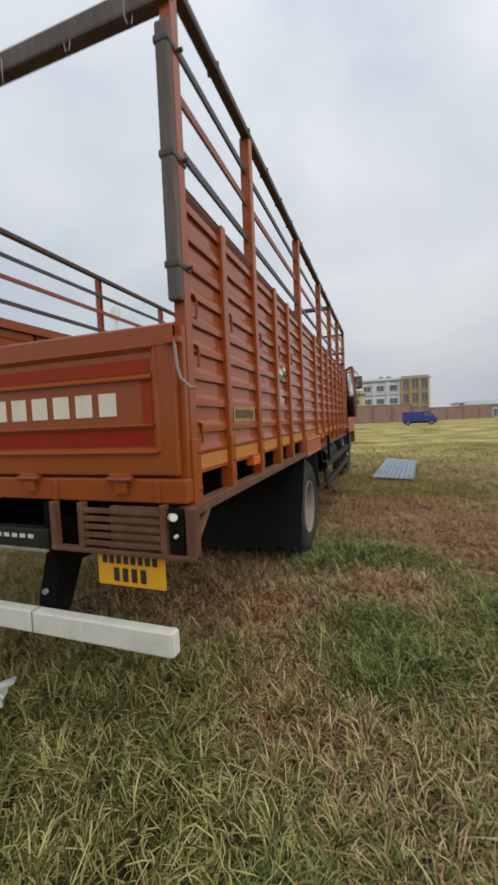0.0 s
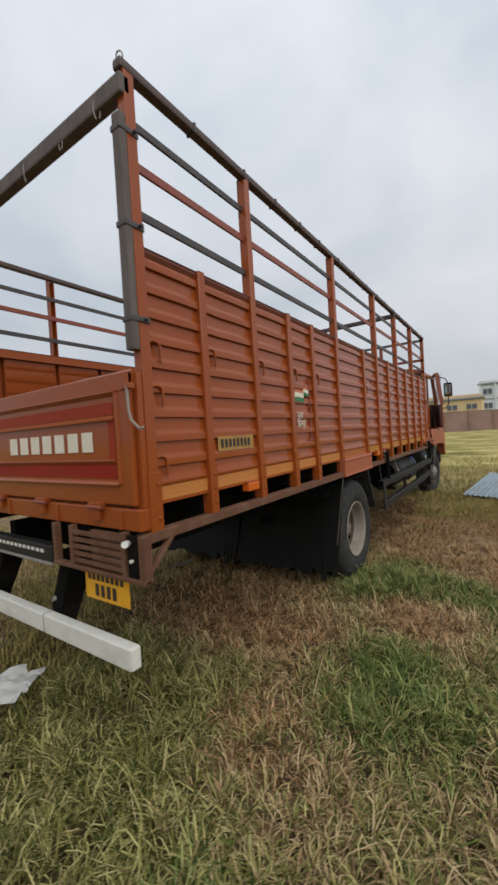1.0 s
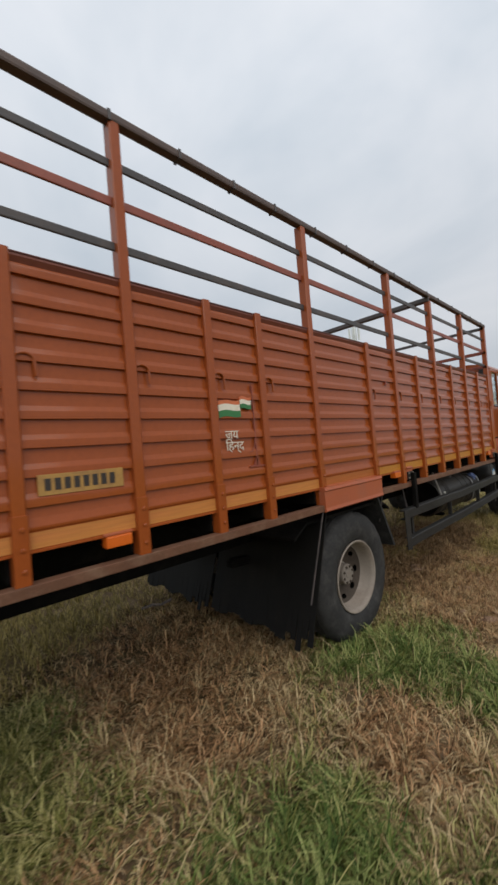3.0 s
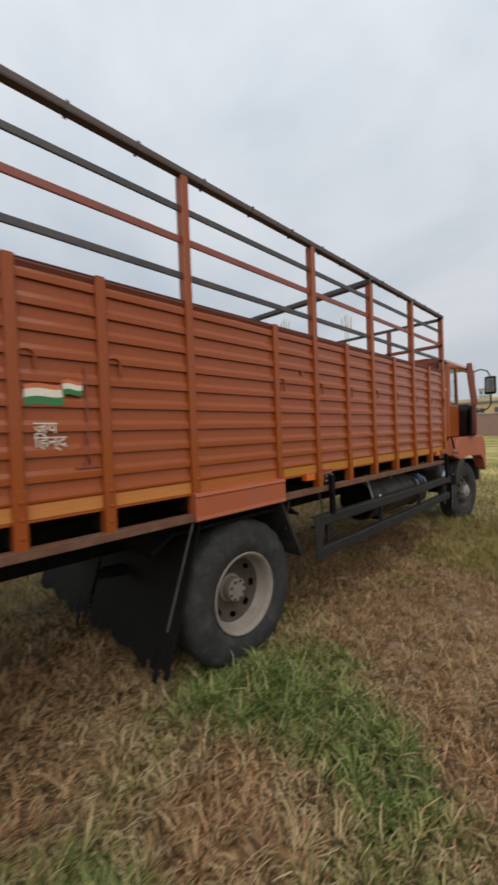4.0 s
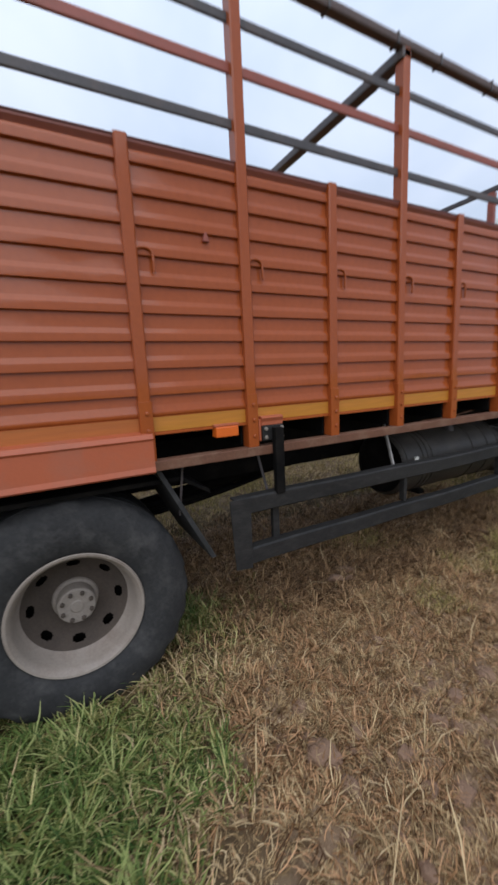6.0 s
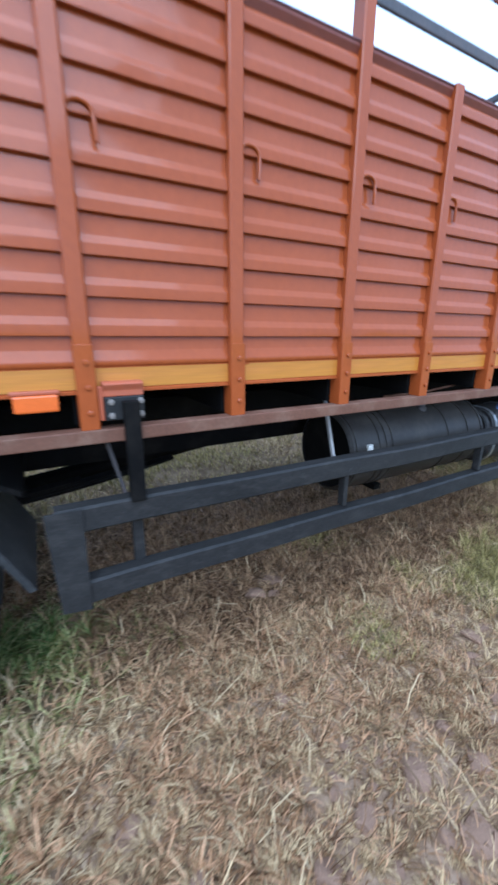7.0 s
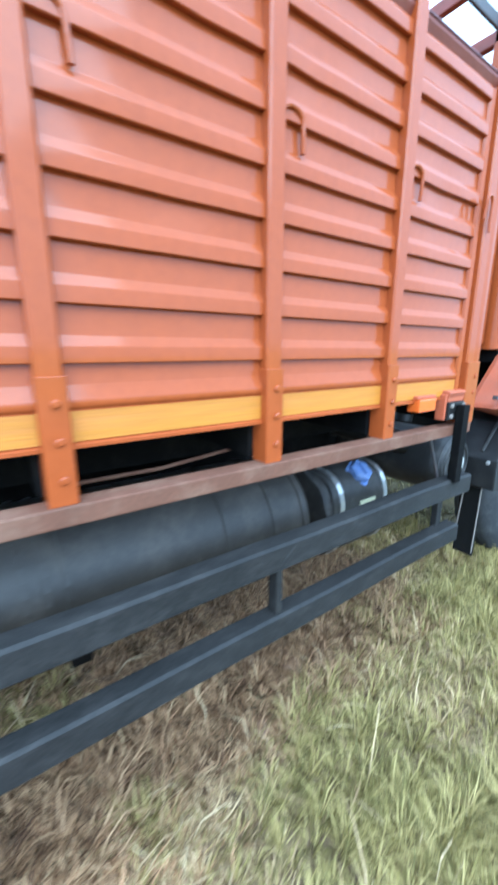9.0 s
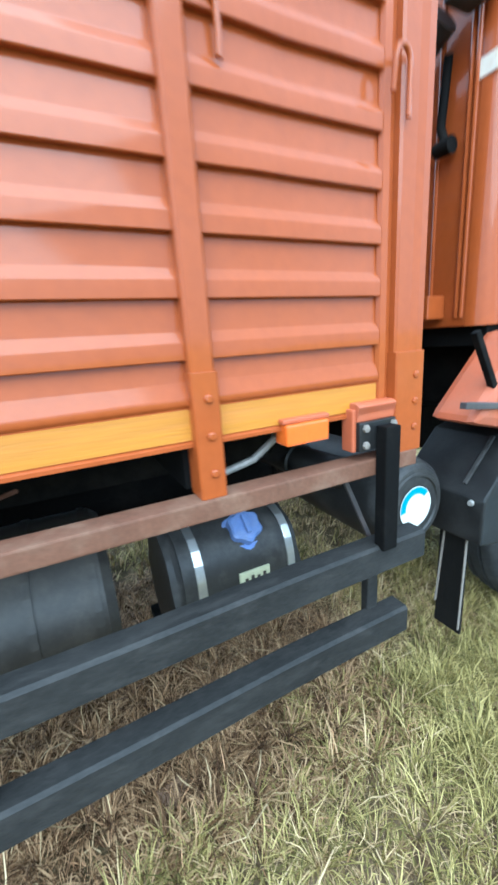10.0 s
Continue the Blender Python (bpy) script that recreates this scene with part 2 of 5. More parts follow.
def joined(bm, own):
    if bm is None:
        return own
    me = bpy.data.meshes.new("tmp")
    own.to_mesh(me)
    own.free()
    bm.from_mesh(me)
    bpy.data.meshes.remove(me)
    return bm


def prism(poly, axis, a0, a1, bevel=0.0, bm=None):
    """A polygon of the other two axes, in order, extruded along one axis."""
    own = bmesh.new()
    o = {"x": lambda p, a: (a, p[0], p[1]), "y": lambda p, a: (p[0], a, p[1]), "z": lambda p, a: (p[0], p[1], a)}[axis]
    lo = [own.verts.new(o(p, a0)) for p in poly]
    hi = [own.verts.new(o(p, a1)) for p in poly]
    own.faces.new(lo)
    own.faces.new(hi[::-1])
    for i in range(len(poly)):
        j = (i + 1) % len(poly)
        own.faces.new((lo[i], hi[i], hi[j], lo[j]))
    if bevel:
        bmesh.ops.bevel(own, geom=own.edges[:], offset=bevel, segments=2, affect="EDGES", profile=0.6)
    return joined(bm, own)


def lathe(profile, seg=48, axis="x", centre=(0, 0, 0), closed=False, bm=None, skip=None, caps=True):
    """A profile of (distance along the axis, radius) turned round the axis. skip(ring, segment) leaves faces out."""
    own = bmesh.new()
    rings = []
    for a, r in profile:
        ring = []
        for s in range(seg):
            u = 2 * math.pi * s / seg
            p = {"x": (a, r * math.cos(u), r * math.sin(u)), "y": (r * math.cos(u), a, r * math.sin(u)), "z": (r * math.cos(u), r * math.sin(u), a)}[axis]
            ring.append(own.verts.new(Vector(p) + Vector(centre)))
        rings.append(ring)
    pairs = list(zip(range(len(rings)), range(1, len(rings)))) + ([(len(rings) - 1, 0)] if closed else [])
    for a, b in pairs:
        for s in range(seg):
            if skip and skip(a, s):
                continue
            t = (s + 1) % seg
            own.faces.new((rings[a][s], rings[a][t], rings[b][t], rings[b][s]))
    if not closed and caps:
        for k in (0, -1):
            if profile[k][1] > 1e-4:
                own.faces.new(rings[k])
    bmesh.ops.remove_doubles(own, verts=own.verts, dist=1e-5)
    return joined(bm, own)


def rod(points, radius, seg=8, bm=None):
    """A round bar through the points."""
    own = bmesh.new()
    pts = [Vector(p) for p in points]
    rings, side = [], None
    for i, p in enumerate(pts):
        d = (pts[min(i + 1, len(pts) - 1)] - pts[max(i - 1, 0)]).normalized()
        if side is None:
            side = d.cross(Vector((0, 0, 1)) if abs(d.z) < 0.9 else Vector((1, 0, 0))).normalized()
        side = (side - d * side.dot(d)).normalized()
        up = d.cross(side)
        rings.append([own.verts.new(p + radius * (math.cos(2 * math.pi * s / seg) * side + math.sin(2 * math.pi * s / seg) * up)) for s in range(seg)])
    for a, b in zip(rings, rings[1:]):
        for s in range(seg):
            own.faces.new((a[s], a[(s + 1) % seg], b[(s + 1) % seg], b[s]))
    own.faces.new(rings[0])
    own.faces.new(rings[-1][::-1])
    return joined(bm, own)


def bar(p, q, w, h, bevel=0.003, bm=None, up=(0, 0, 1)):
    """A flat bar from p to q, w wide across and h high."""
    p, q = Vector(p), Vector(q)
    d = (q - p).normalized()
    s = d.cross(Vector(up)).normalized()
    u = s.cross(d)
    m = Matrix((s, d, u)).transposed().to_4x4()
    m.translation = p
    return box(-w / 2, w / 2, 0, (q - p).length, -h / 2, h / 2, bevel, bm, m)


# ---- ground ----
def value_noise(x, y, size, seed):
    """Smooth noise from 0 to 1 with features of that size."""
    r = np.random.RandomState(seed).rand(256, 256)
    u, v = np.asarray(x) / size + 1000.3, np.asarray(y) / size + 1000.7
    i, j = np.floor(u).astype(int), np.floor(v).astype(int)
    fu, fv = u - i, v - j
    fu, fv = fu * fu * (3 - 2 * fu), fv * fv * (3 - 2 * fv)
    g = lambda a, b: r[a % 256, b % 256]
    return (g(i, j) * (1 - fu) + g(i + 1, j) * fu) * (1 - fv) + (g(i, j + 1) * (1 - fu) + g(i + 1, j + 1) * fu) * fv


def height(x, y):
    """The ground's height: gentle swells and small lumps."""
    return (value_noise(x, y, 3.1, 1) - 0.5) * 0.06 + (value_noise(x, y, 0.7, 2) - 0.5) * 0.045 + (value_noise(x, y, 0.28, 21) - 0.5) * 0.035 + (value_noise(x, y, 0.13, 3) - 0.5) * 0.022


GREEN_SPOTS = ((0.75, 0.95, 0.42, 0.45), (0.68, 1.3, 0.25, 0.2), (0.35, 2.75, 0.45, 0.4), (0.9, 2.67, 0.35, 0.28), (1.14, 2.55, 0.2, 0.2), (0.14, 2.34, 0.3, 0.3),
               (0.51, 3.25, 0.15, 0.2), (-0.08, 5.42, 0.14, 0.12), (0.21, 4.90, 0.15, 0.12), (-0.6, 3.4, 0.3, 0.3), (0.26, 4.83, 0.1, 0.1), (0.85, 5.9, 0.4, 0.3),
               (0.15, 6.15, 0.3, 0.25), (0.5, 6.1, 0.4, 0.3), (-0.73, 5.15, 0.3, 0.3), (0.1, 7.4, 0.4, 0.4), (1.4, 6.6, 0.8, 0.8), (0.8, -0.9, 1.6, 0.55), (-0.3, -0.6, 0.6, 0.4), (-0.35, 0.15, 0.4, 0.35), 
               (-0.9, 0.3, 0.5, 0.5), (-1.3, -0.3, 0.7, 0.6), (-3.0, 1.3, 0.7, 0.9), (-2.3, 0.9, 0.5, 0.7), (-2.8, 4.7, 0.5, 0.8), (-1.7, -0.1, 0.7, 0.5),  (0.4, 8.4, 0.9, 0.6), (2.4, 0.0, 0.8, 1.0), (1.6, 1.6, 0.4, 0.5))
DRY_SPOTS = ((-1.2, 1.4, 0.8, 0.6), (0.73, 1.85, 0.35, 0.22), (-0.17, 1.33, 0.45, 0.35), (0.56, 3.95, 0.4, 0.5), (1.08, 3.89, 0.5, 0.6), (1.4, 2.95, 0.3, 0.4), (0.27, 4.4, 0.3, 0.3),
             (0.42, 3.63, 0.3, 0.3), (-0.34, 5.21, 0.25, 0.4), (0.42, 5.25, 0.36, 0.24), (0.30, 5.15, 0.35, 0.30), (0.0, 5.0, 0.35, 0.22), (-0.35, 4.75, 0.3, 0.3), (1.25, 4.9, 0.7, 0.6), (-1.0, 3.9, 0.7, 2.2), (-0.8, 6.0, 0.5, 1.0),
             (-0.33, 6.06, 0.25, 0.25), (1.7, 3.6, 0.6, 0.8), (1.2, 4.3, 0.5, 0.5), (0.15, 0.4, 0.35, 0.4), (0.55, 2.15, 0.3, 0.22), (-0.06, 4.66, 0.2, 0.2), (0.6, 4.3, 0.9, 0.7))
SOIL_SPOTS = ((0.36, 5.26, 0.24, 0.17), (0.47, 5.28, 0.14, 0.20), (0.70, 5.15, 0.16, 0.25), (0.82, 4.55, 0.30, 0.40), (0.42, 3.62, 0.14, 0.12), (1.15, 3.75, 0.28, 0.28), (1.35, 4.5, 0.3, 0.4), (-0.38, 4.62, 0.12, 0.2),
              (1.25, 3.45, 0.18, 0.15))


def spots_at(x, y, spots):
    g = 0.0
    for cx, cy, sx, sy in spots:
        g = g + np.exp(-((x - cx) / sx) ** 2 - ((y - cy) / sy) ** 2)
    return np.clip(g, 0, 1)


def greenness(x, y):
    """How green the grass is, from 0 (straw) to 1."""
    g = 0.40 + (value_noise(x, y, 1.3, 5) - 0.5) * 0.4 + (value_noise(x, y, 0.35, 6) - 0.5) * 0.4 + (value_noise(x, y, 0.12, 9) - 0.5) * 0.25
    return np.clip(g + 0.62 * spots_at(x, y, GREEN_SPOTS) - 0.5 * spots_at(x, y, DRY_SPOTS), 0, 1)


def bareness(x, y):
    """How far the soil lies bare, from 0 to 1."""
    return np.clip(spots_at(x, y, SOIL_SPOTS) * (0.5 + value_noise(x, y, 0.16, 15)), 0, 1)


def ground_material():
    m = bpy.data.materials.new("field_soil_and_grass")
    m.use_nodes = True
    n, l = m.node_tree.nodes, m.node_tree.links
    b = n["Principled BSDF"]
    b.inputs["Roughness"].default_value = 0.95
    b.inputs["Specular IOR Level"].default_value = 0.1
    co = n.new("ShaderNodeTexCoord")

    def tex(s, d, sc=(1, 1, 1)):
        mp = n.new("ShaderNodeMapping")
        mp.inputs["Scale"].default_value = sc
        l.new(co.outputs["Object"], mp.inputs["Vector"])
        t = n.new("ShaderNodeTexNoise")
        t.inputs["Scale"].default_value, t.inputs["Detail"].default_value, t.inputs["Roughness"].default_value = s, d, 0.65
        l.new(mp.outputs[0], t.inputs["Vector"])
        return t

    def ramp(src, stops):
        r = n.new("ShaderNodeValToRGB")
        while len(r.color_ramp.elements) < len(stops):
            r.color_ramp.elements.new(0.5)
        for e, (p, c) in zip(r.color_ramp.elements, stops):
            e.position, e.color = p, (*c, 1)
        l.new(src.outputs[0], r.inputs[0])
        return r

    # near soil is coloured dark to deepen the shade between blades
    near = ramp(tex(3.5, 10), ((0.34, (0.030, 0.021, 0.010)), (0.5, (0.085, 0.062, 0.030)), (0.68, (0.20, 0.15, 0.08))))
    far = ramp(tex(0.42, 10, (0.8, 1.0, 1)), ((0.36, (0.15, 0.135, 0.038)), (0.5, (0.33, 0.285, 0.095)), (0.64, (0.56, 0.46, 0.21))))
    soil = ramp(tex(9, 8), ((0.3, (0.17, 0.109, 0.06)), (0.5, (0.315, 0.212, 0.13)), (0.7, (0.42, 0.30, 0.195))))
    at = n.new("ShaderNodeAttribute")
    at.attribute_name = "bare"
    ms = n.new("ShaderNodeMixRGB")
    l.new(at.outputs["Fac"], ms.inputs[0])
    l.new(near.outputs[0], ms.inputs[1])
    l.new(soil.outputs[0], ms.inputs[2])
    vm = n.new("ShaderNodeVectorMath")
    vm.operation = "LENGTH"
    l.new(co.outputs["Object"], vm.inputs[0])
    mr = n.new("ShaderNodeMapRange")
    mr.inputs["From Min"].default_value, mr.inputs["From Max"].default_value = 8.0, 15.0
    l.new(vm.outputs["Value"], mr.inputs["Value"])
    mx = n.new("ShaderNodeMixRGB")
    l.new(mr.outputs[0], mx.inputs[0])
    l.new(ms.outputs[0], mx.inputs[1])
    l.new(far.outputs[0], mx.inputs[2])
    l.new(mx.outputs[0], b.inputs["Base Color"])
    bp = n.new("ShaderNodeBump")
    bp.inputs["Strength"].default_value, bp.inputs["Distance"].default_value = 0.8, 0.03
    l.new(tex(30, 6).outputs[0], bp.inputs["Height"])
    l.new(bp.outputs[0], b.inputs["Normal"])
    return m


def spread(fine_lo, fine_hi, step, far):
    mid = np.arange(fine_lo, fine_hi + step / 2, step)
    out = step * 1.6 ** np.arange(1, 40)
    out = np.cumsum(out)
    out = out[out < far]
    return np.concatenate([fine_lo - out[::-1], mid, fine_hi + out])


def build_ground():
    xs, ys = spread(-4.0, 4.0, 0.09, 2500), spread(-3.0, 12.0, 0.09, 2500)
    gx, gy = np.meshgrid(xs, ys, indexing="ij")
    near = np.exp(-np.clip(np.maximum(abs(gx) - 8, abs(gy - 4) - 12), 0, None) / 6)
    gz = height(gx, gy) * near
    nx, ny = len(xs), len(ys)
    idx = np.arange(nx * ny).reshape(nx, ny)
    faces = np.stack([idx[:-1, :-1], idx[1:, :-1], idx[1:, 1:], idx[:-1, 1:]], -1).reshape(-1, 4)
    me = bpy.data.meshes.new("ground")
    me.from_pydata(np.stack([gx, gy, gz], -1).reshape(-1, 3).tolist(), [], faces.tolist())
    me.polygons.foreach_set("use_smooth", [True] * len(me.polygons))
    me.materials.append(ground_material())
    wander = 0.9 * (value_noise(gx, gy, 0.8, 21) - 0.5)
    dry = 0.6 * spots_at(gx, gy, DRY_SPOTS) + 0.35 * np.clip((gy - 3.6) / 1.2, 0, 1)
    bare = bareness(gx, gy) + dry * np.clip((gx + 0.1) / 0.2, 0, 1)
    # past the far side, paler soil also stands in for open daylight
    bare += 0.44 * np.maximum(np.clip((-1.85 - gx + 0.4 * wander) / 0.6, 0, 1), np.clip((np.maximum(gx - 2.3, -1.6 - gy) + wander) / 1.6, 0, 1))
    me.attributes.new("bare", "FLOAT", "POINT").data.foreach_set("value", np.clip(bare, 0, 1).ravel())
    return tagged(new("ground", me), "rough open field of dry soil and grass", "ground", kind="structure")


build_ground()


# ---- truck ----
truck = tagged(new("truck"), "orange flatbed cargo lorry with ribbed steel sides, parked on grass", "truck")
POSTS = (0.015, 0.43, 0.935, 1.415, 1.825, 2.38, 3.19, 3.715, 4.24, 4.765, 5.29, 5.845, 6.38, 6.94)
TALL = (0, 2, 5, 7, 9, 11, 13)
WIDTH = 2.4
Z_RAIL, Z_PANEL, Z_TOP, Z_BED = 1.15, 1.262, 2.43, 1.27
PITCH = 0.1155
RIB0 = 1.438
PROUD = 0.016


def panel_profile():
    """Outer line (x, z) of the ribbed sheet, from the bottom up: lapped ribs with a sunk face, a slope and a proud face."""
    line = [(-0.034, Z_PANEL), (-0.034, 1.270), (-0.040, 1.274), (-0.040, 1.344), (-0.036, 1.348), (-0.034, 1.352), (-0.034, 1.362), (-0.035, 1.366), (-0.0465, 1.394), (-0.0473, 1.398), (-0.0505, RIB0 - 0.001)]
    for k in range(9):
        z = RIB0 + PITCH * k
        line += [(-0.0505, z + 0.0015), (-0.0365, z), (-0.0345, z + 0.002), (-0.0345, z + 0.031), (-0.0350, z + 0.0355), (-0.0475, z + 0.0535), (-0.0481, z + 0.058),
                 (-0.0505, min(z + PITCH - 0.001, Z_TOP))]
    return line


def build_panel(length, seed):
    """A ribbed side sheet along y, with slight dents."""
    rnd = random.Random(seed)
    line = panel_profile()
    n = max(4, int(length / 0.05))
    steps = [0, 0.034] + [0.034 + (length - 0.068) * i / n for i in range(1, n)] + [length - 0.034, length]
    n = len(steps) - 1
    bm = bmesh.new()
    dents = [(rnd.uniform(0.1, length - 0.1), rnd.uniform(1.4, 2.3), rnd.uniform(0.03, 0.09), rnd.uniform(-0.006, 0.004)) for _ in range(5)]
    sheets = []
    for off in (0.0, -0.004):
        grid = []
        for y in steps:
            row = []
            for x, z in line:
                d = sum(a * math.exp(-((y - cy) ** 2 + (z - cz) ** 2) / s ** 2) for cy, cz, s, a in dents)
                d += 0.002 * math.sin(7 * y + seed) * math.sin(9 * z + seed)
                row.append(bm.verts.new((x + PROUD + off + d, y, z - off * 0.5)))
            grid.append(row)
        sheets.append(grid)
    for g in sheets:
        for i in range(n):
            for j in range(len(line) - 1):
                bm.faces.new((g[i][j], g[i + 1][j], g[i + 1][j + 1], g[i][j + 1]))
    a, b = sheets
    for i in range(n):
        for j in (0, -1):
            bm.faces.new((a[i][j], a[i + 1][j], b[i + 1][j], b[i][j]))
    for i in (0, -1):
        for j in range(len(line) - 1):
            bm.faces.new((a[i][j], a[i][j + 1], b[i][j + 1], b[i][j]))
    return bm


def post_bm(top):
    """A pressed channel post with rolled edges."""
    lo, hi = -0.020, 0.033
    poly = [(-0.062, lo), (-0.006, lo), (0.0, lo + 0.006), (0.0, hi - 0.006), (-0.006, hi), (-0.062, hi), (-0.062, hi - 0.006), (-0.012, hi - 0.010), (-0.012, lo + 0.010), (-0.062, lo + 0.006)]
    return prism(poly, "z", Z_RAIL + 0.01, top)


def hook_bm():
    pts = [(-0.02, -0.016, -0.06), (-0.004, -0.014, -0.02)]
    pts += [(0.0, 0.024 - 0.038 * math.cos(u), 0.028 * math.sin(u) - 0.012) for u in np.linspace(0.2, math.pi, 9)]
    pts += [(0.0, 0.063, -0.04), (-0.002, 0.064, -0.078)]
    return rod(pts, 0.0065)


corner = part("corner_post", box(-0.05, 0.0, -0.027, 0.030, Z_RAIL, 3.225, 0.004), ORANGE, truck)
part("sleeve", box(-0.058, 0.006, -0.034, 0.040, Z_RAIL - 0.002, 1.415, 0.003), ORANGE, corner)
for zb in (1.205, 1.362):
    part("bolt", lathe([(0.005, 0.009), (0.012, 0.009), (0.014, 0.006), (0.014, 0.0)], 8, "x", (0, 0.018, zb)), ORANGE, corner)
corner.location = (0, POSTS[0], 0)
again(corner, (-WIDTH, POSTS[0], 0), (0, 0, 180))
tall_post = short_post = None
for i, y in enumerate(POSTS):
    if i == 0:
        continue
    tall = i in TALL
    src = tall_post if tall else short_post
    if src is None:
        p = part("post", post_bm(3.205 if tall else 2.452), ORANGE, truck)
        part("sleeve", prism([(-0.06, -0.023), (0.002, -0.023), (0.006, -0.019), (0.006, 0.032), (0.002, 0.036), (-0.06, 0.036)], "z", Z_RAIL, 1.415, 0.0015), ORANGE, p)
        for zb in (1.205, 1.285, 1.362):
            part("bolt", lathe([(0.005, 0.009), (0.012, 0.009), (0.014, 0.006), (0.014, 0.0)], 8, "x", (0, 0.010, zb)), ORANGE, p)
        p.location = (0, y, 0)
        if tall:
            tall_post = p
        else:
            short_post = p
    elif i < len(POSTS) - 1:
        again(src, (0, y, 0))
    again(tall_post if tall else short_post, (-WIDTH - 0.028, y + 0.013, 0), (0, 0, 180))

# the wide folded post at the front end of the bed
end = part("end_post", prism([(-0.062, -0.030), (-0.008, -0.030), (-0.002, -0.024), (0.0, 0.018), (0.004, 0.040), (0.004, 0.060), (-0.002, 0.064), (-0.062, 0.064)], "z", Z_RAIL + 0.01, 2.452), ORANGE, truck)
end.location = (0, POSTS[-1], 0)
part("upper_post", box(-0.058, 0.0, -0.030, 0.040, 2.4525, 3.205, 0.005), ORANGE, end)
part("end_strip", prism([(-0.062, -0.072), (-0.030, -0.072), (-0.020, -0.066), (-0.016, -0.050), (-0.024, -0.044), (-0.024, -0.0305), (-0.062, -0.0305)], "z", Z_PANEL, 2.40), ORANGE, end)
part("sleeve", prism([(-0.06, -0.034), (0.004, -0.034), (0.008, -0.030), (0.010, 0.062), (0.006, 0.067), (-0.06, 0.067)], "z", Z_RAIL - 0.002, 1.416, 0.0015), ORANGE, end)
for zb in (1.215, 1.285, 1.355):
    part("bolt", lathe([(0.008, 0.010), (0.012, 0.010), (0.014, 0.006), (0.014, 0.0)], 8, "x", (0, 0.036, zb)), ORANGE, end)

hook = part("hook", hook_bm(), ORANGE, truck)
hook.location = (-0.012, 0.036 + POSTS[0], 2.008)
for z in (1.80, 1.47):
    again(hook, (-0.012, 0.036 + POSTS[0], z))
for i, y in enumerate(POSTS[1:-1], 1):
    if i != 5:
        again(hook, (-0.012, y + 0.036, 2.03), (random.uniform(-4, 4), 0, random.uniform(-6, 6)))
part("hook", rod([(0.006, 6.872, 1.962), (0.012, 6.871, 2.015)] + [(0.013, 6.892 - 0.021 * math.cos(u), 2.018 + 0.026 * math.sin(u)) for u in np.linspace(0.2, math.pi - 0.2, 9)]
              + [(0.013, 6.913, 2.012), (0.012, 6.914, 1.918)], 0.006, 8), ORANGE, truck, smooth=True)

for i in range(len(POSTS) - 1):
    y0, y1 = POSTS[i] + 0.032, POSTS[i + 1] - (0.019 if i < len(POSTS) - 2 else 0.070)
    pan = part("side_panel", build_panel(y1 - y0, i), ORANGE, truck, smooth=True, sharp=32)
    pan.location = (0, y0, 0)
    again(pan, (-WIDTH, y1, 0), (0, 0, 180))
    st = box(PROUD - 0.0415, PROUD - 0.0383, 0.004, y1 - y0 - 0.004, 1.277, 1.341, 0)
    s = part("yellow_stripe", st, YELLOW_FADED if i == 5 else YELLOW_WORN if i < 6 else YELLOW, pan, "hand-painted yellow edge stripe")

for sgn, x0 in ((1, 0.0), (-1, -WIDTH)):
    def side(a, b):
        return (x0 + a, x0 + b) if sgn > 0 else (x0 - b, x0 - a)
    # the near cap carries its shade in the paint; the far one is plain orange
    part("panel_cap", prism([(x0 + sgn * a, z) for a, z in ((-0.07, Z_TOP - 0.058), (-0.05, Z_TOP - 0.058), (-0.016, Z_TOP + 0.002), (-0.016, Z_TOP + 0.012), (-0.07, Z_TOP + 0.012))], "y", POSTS[0] + 0.032, POSTS[-1] - 0.032), CAP_SHADED if sgn > 0 else ORANGE, truck, "leaning folded cap of the side wall")
    part("cap_edge", box(*side(-0.072, -0.012), POSTS[0] + 0.032, POSTS[-1] - 0.032, Z_TOP + 0.0125, Z_TOP + 0.020, 0.003), MAROON, truck, "dark maroon top edge of the side wall")
    part("top_rail", box(*side(-0.05, 0.004), -0.03, POSTS[-1] + 0.05, 3.200, 3.246, 0.012), RAIL_DARK, truck, "dark brown top rail")
    for z0, z1, mt in ((2.992, 3.032, STEEL_DARK), (2.802, 2.846, ORANGE_DARK), (2.585, 2.626, STEEL_DARK)):
        part("side_bar", box(*side(-0.044, -0.030), 0.0, POSTS[-1], z0, z1, 0.005), mt, truck)
    ends = ((-0.06, 2.37), (3.2, POSTS[-1] + 0.05)) if sgn > 0 else ((-0.06, POSTS[-1] + 0.05),)
    for ya, yb in ends:
        part("bed_edge_rail", box(*side(-0.05, 0.012), ya, yb, 1.104, Z_RAIL, 0.005), STEEL_BROWN, truck, "brown steel bed edge rail")

rail_clip = part("rail_clip", box(-0.054, 0.008, -0.008, 0.008, 3.196, 3.250, 0.003), STEEL_DARK, truck)
rail_clip.location = (0, 0.45, 0)
for k in range(1, 16):
    again(rail_clip, (0, 0.45 + k * 0.42 + random.uniform(-0.06, 0.06), 0))

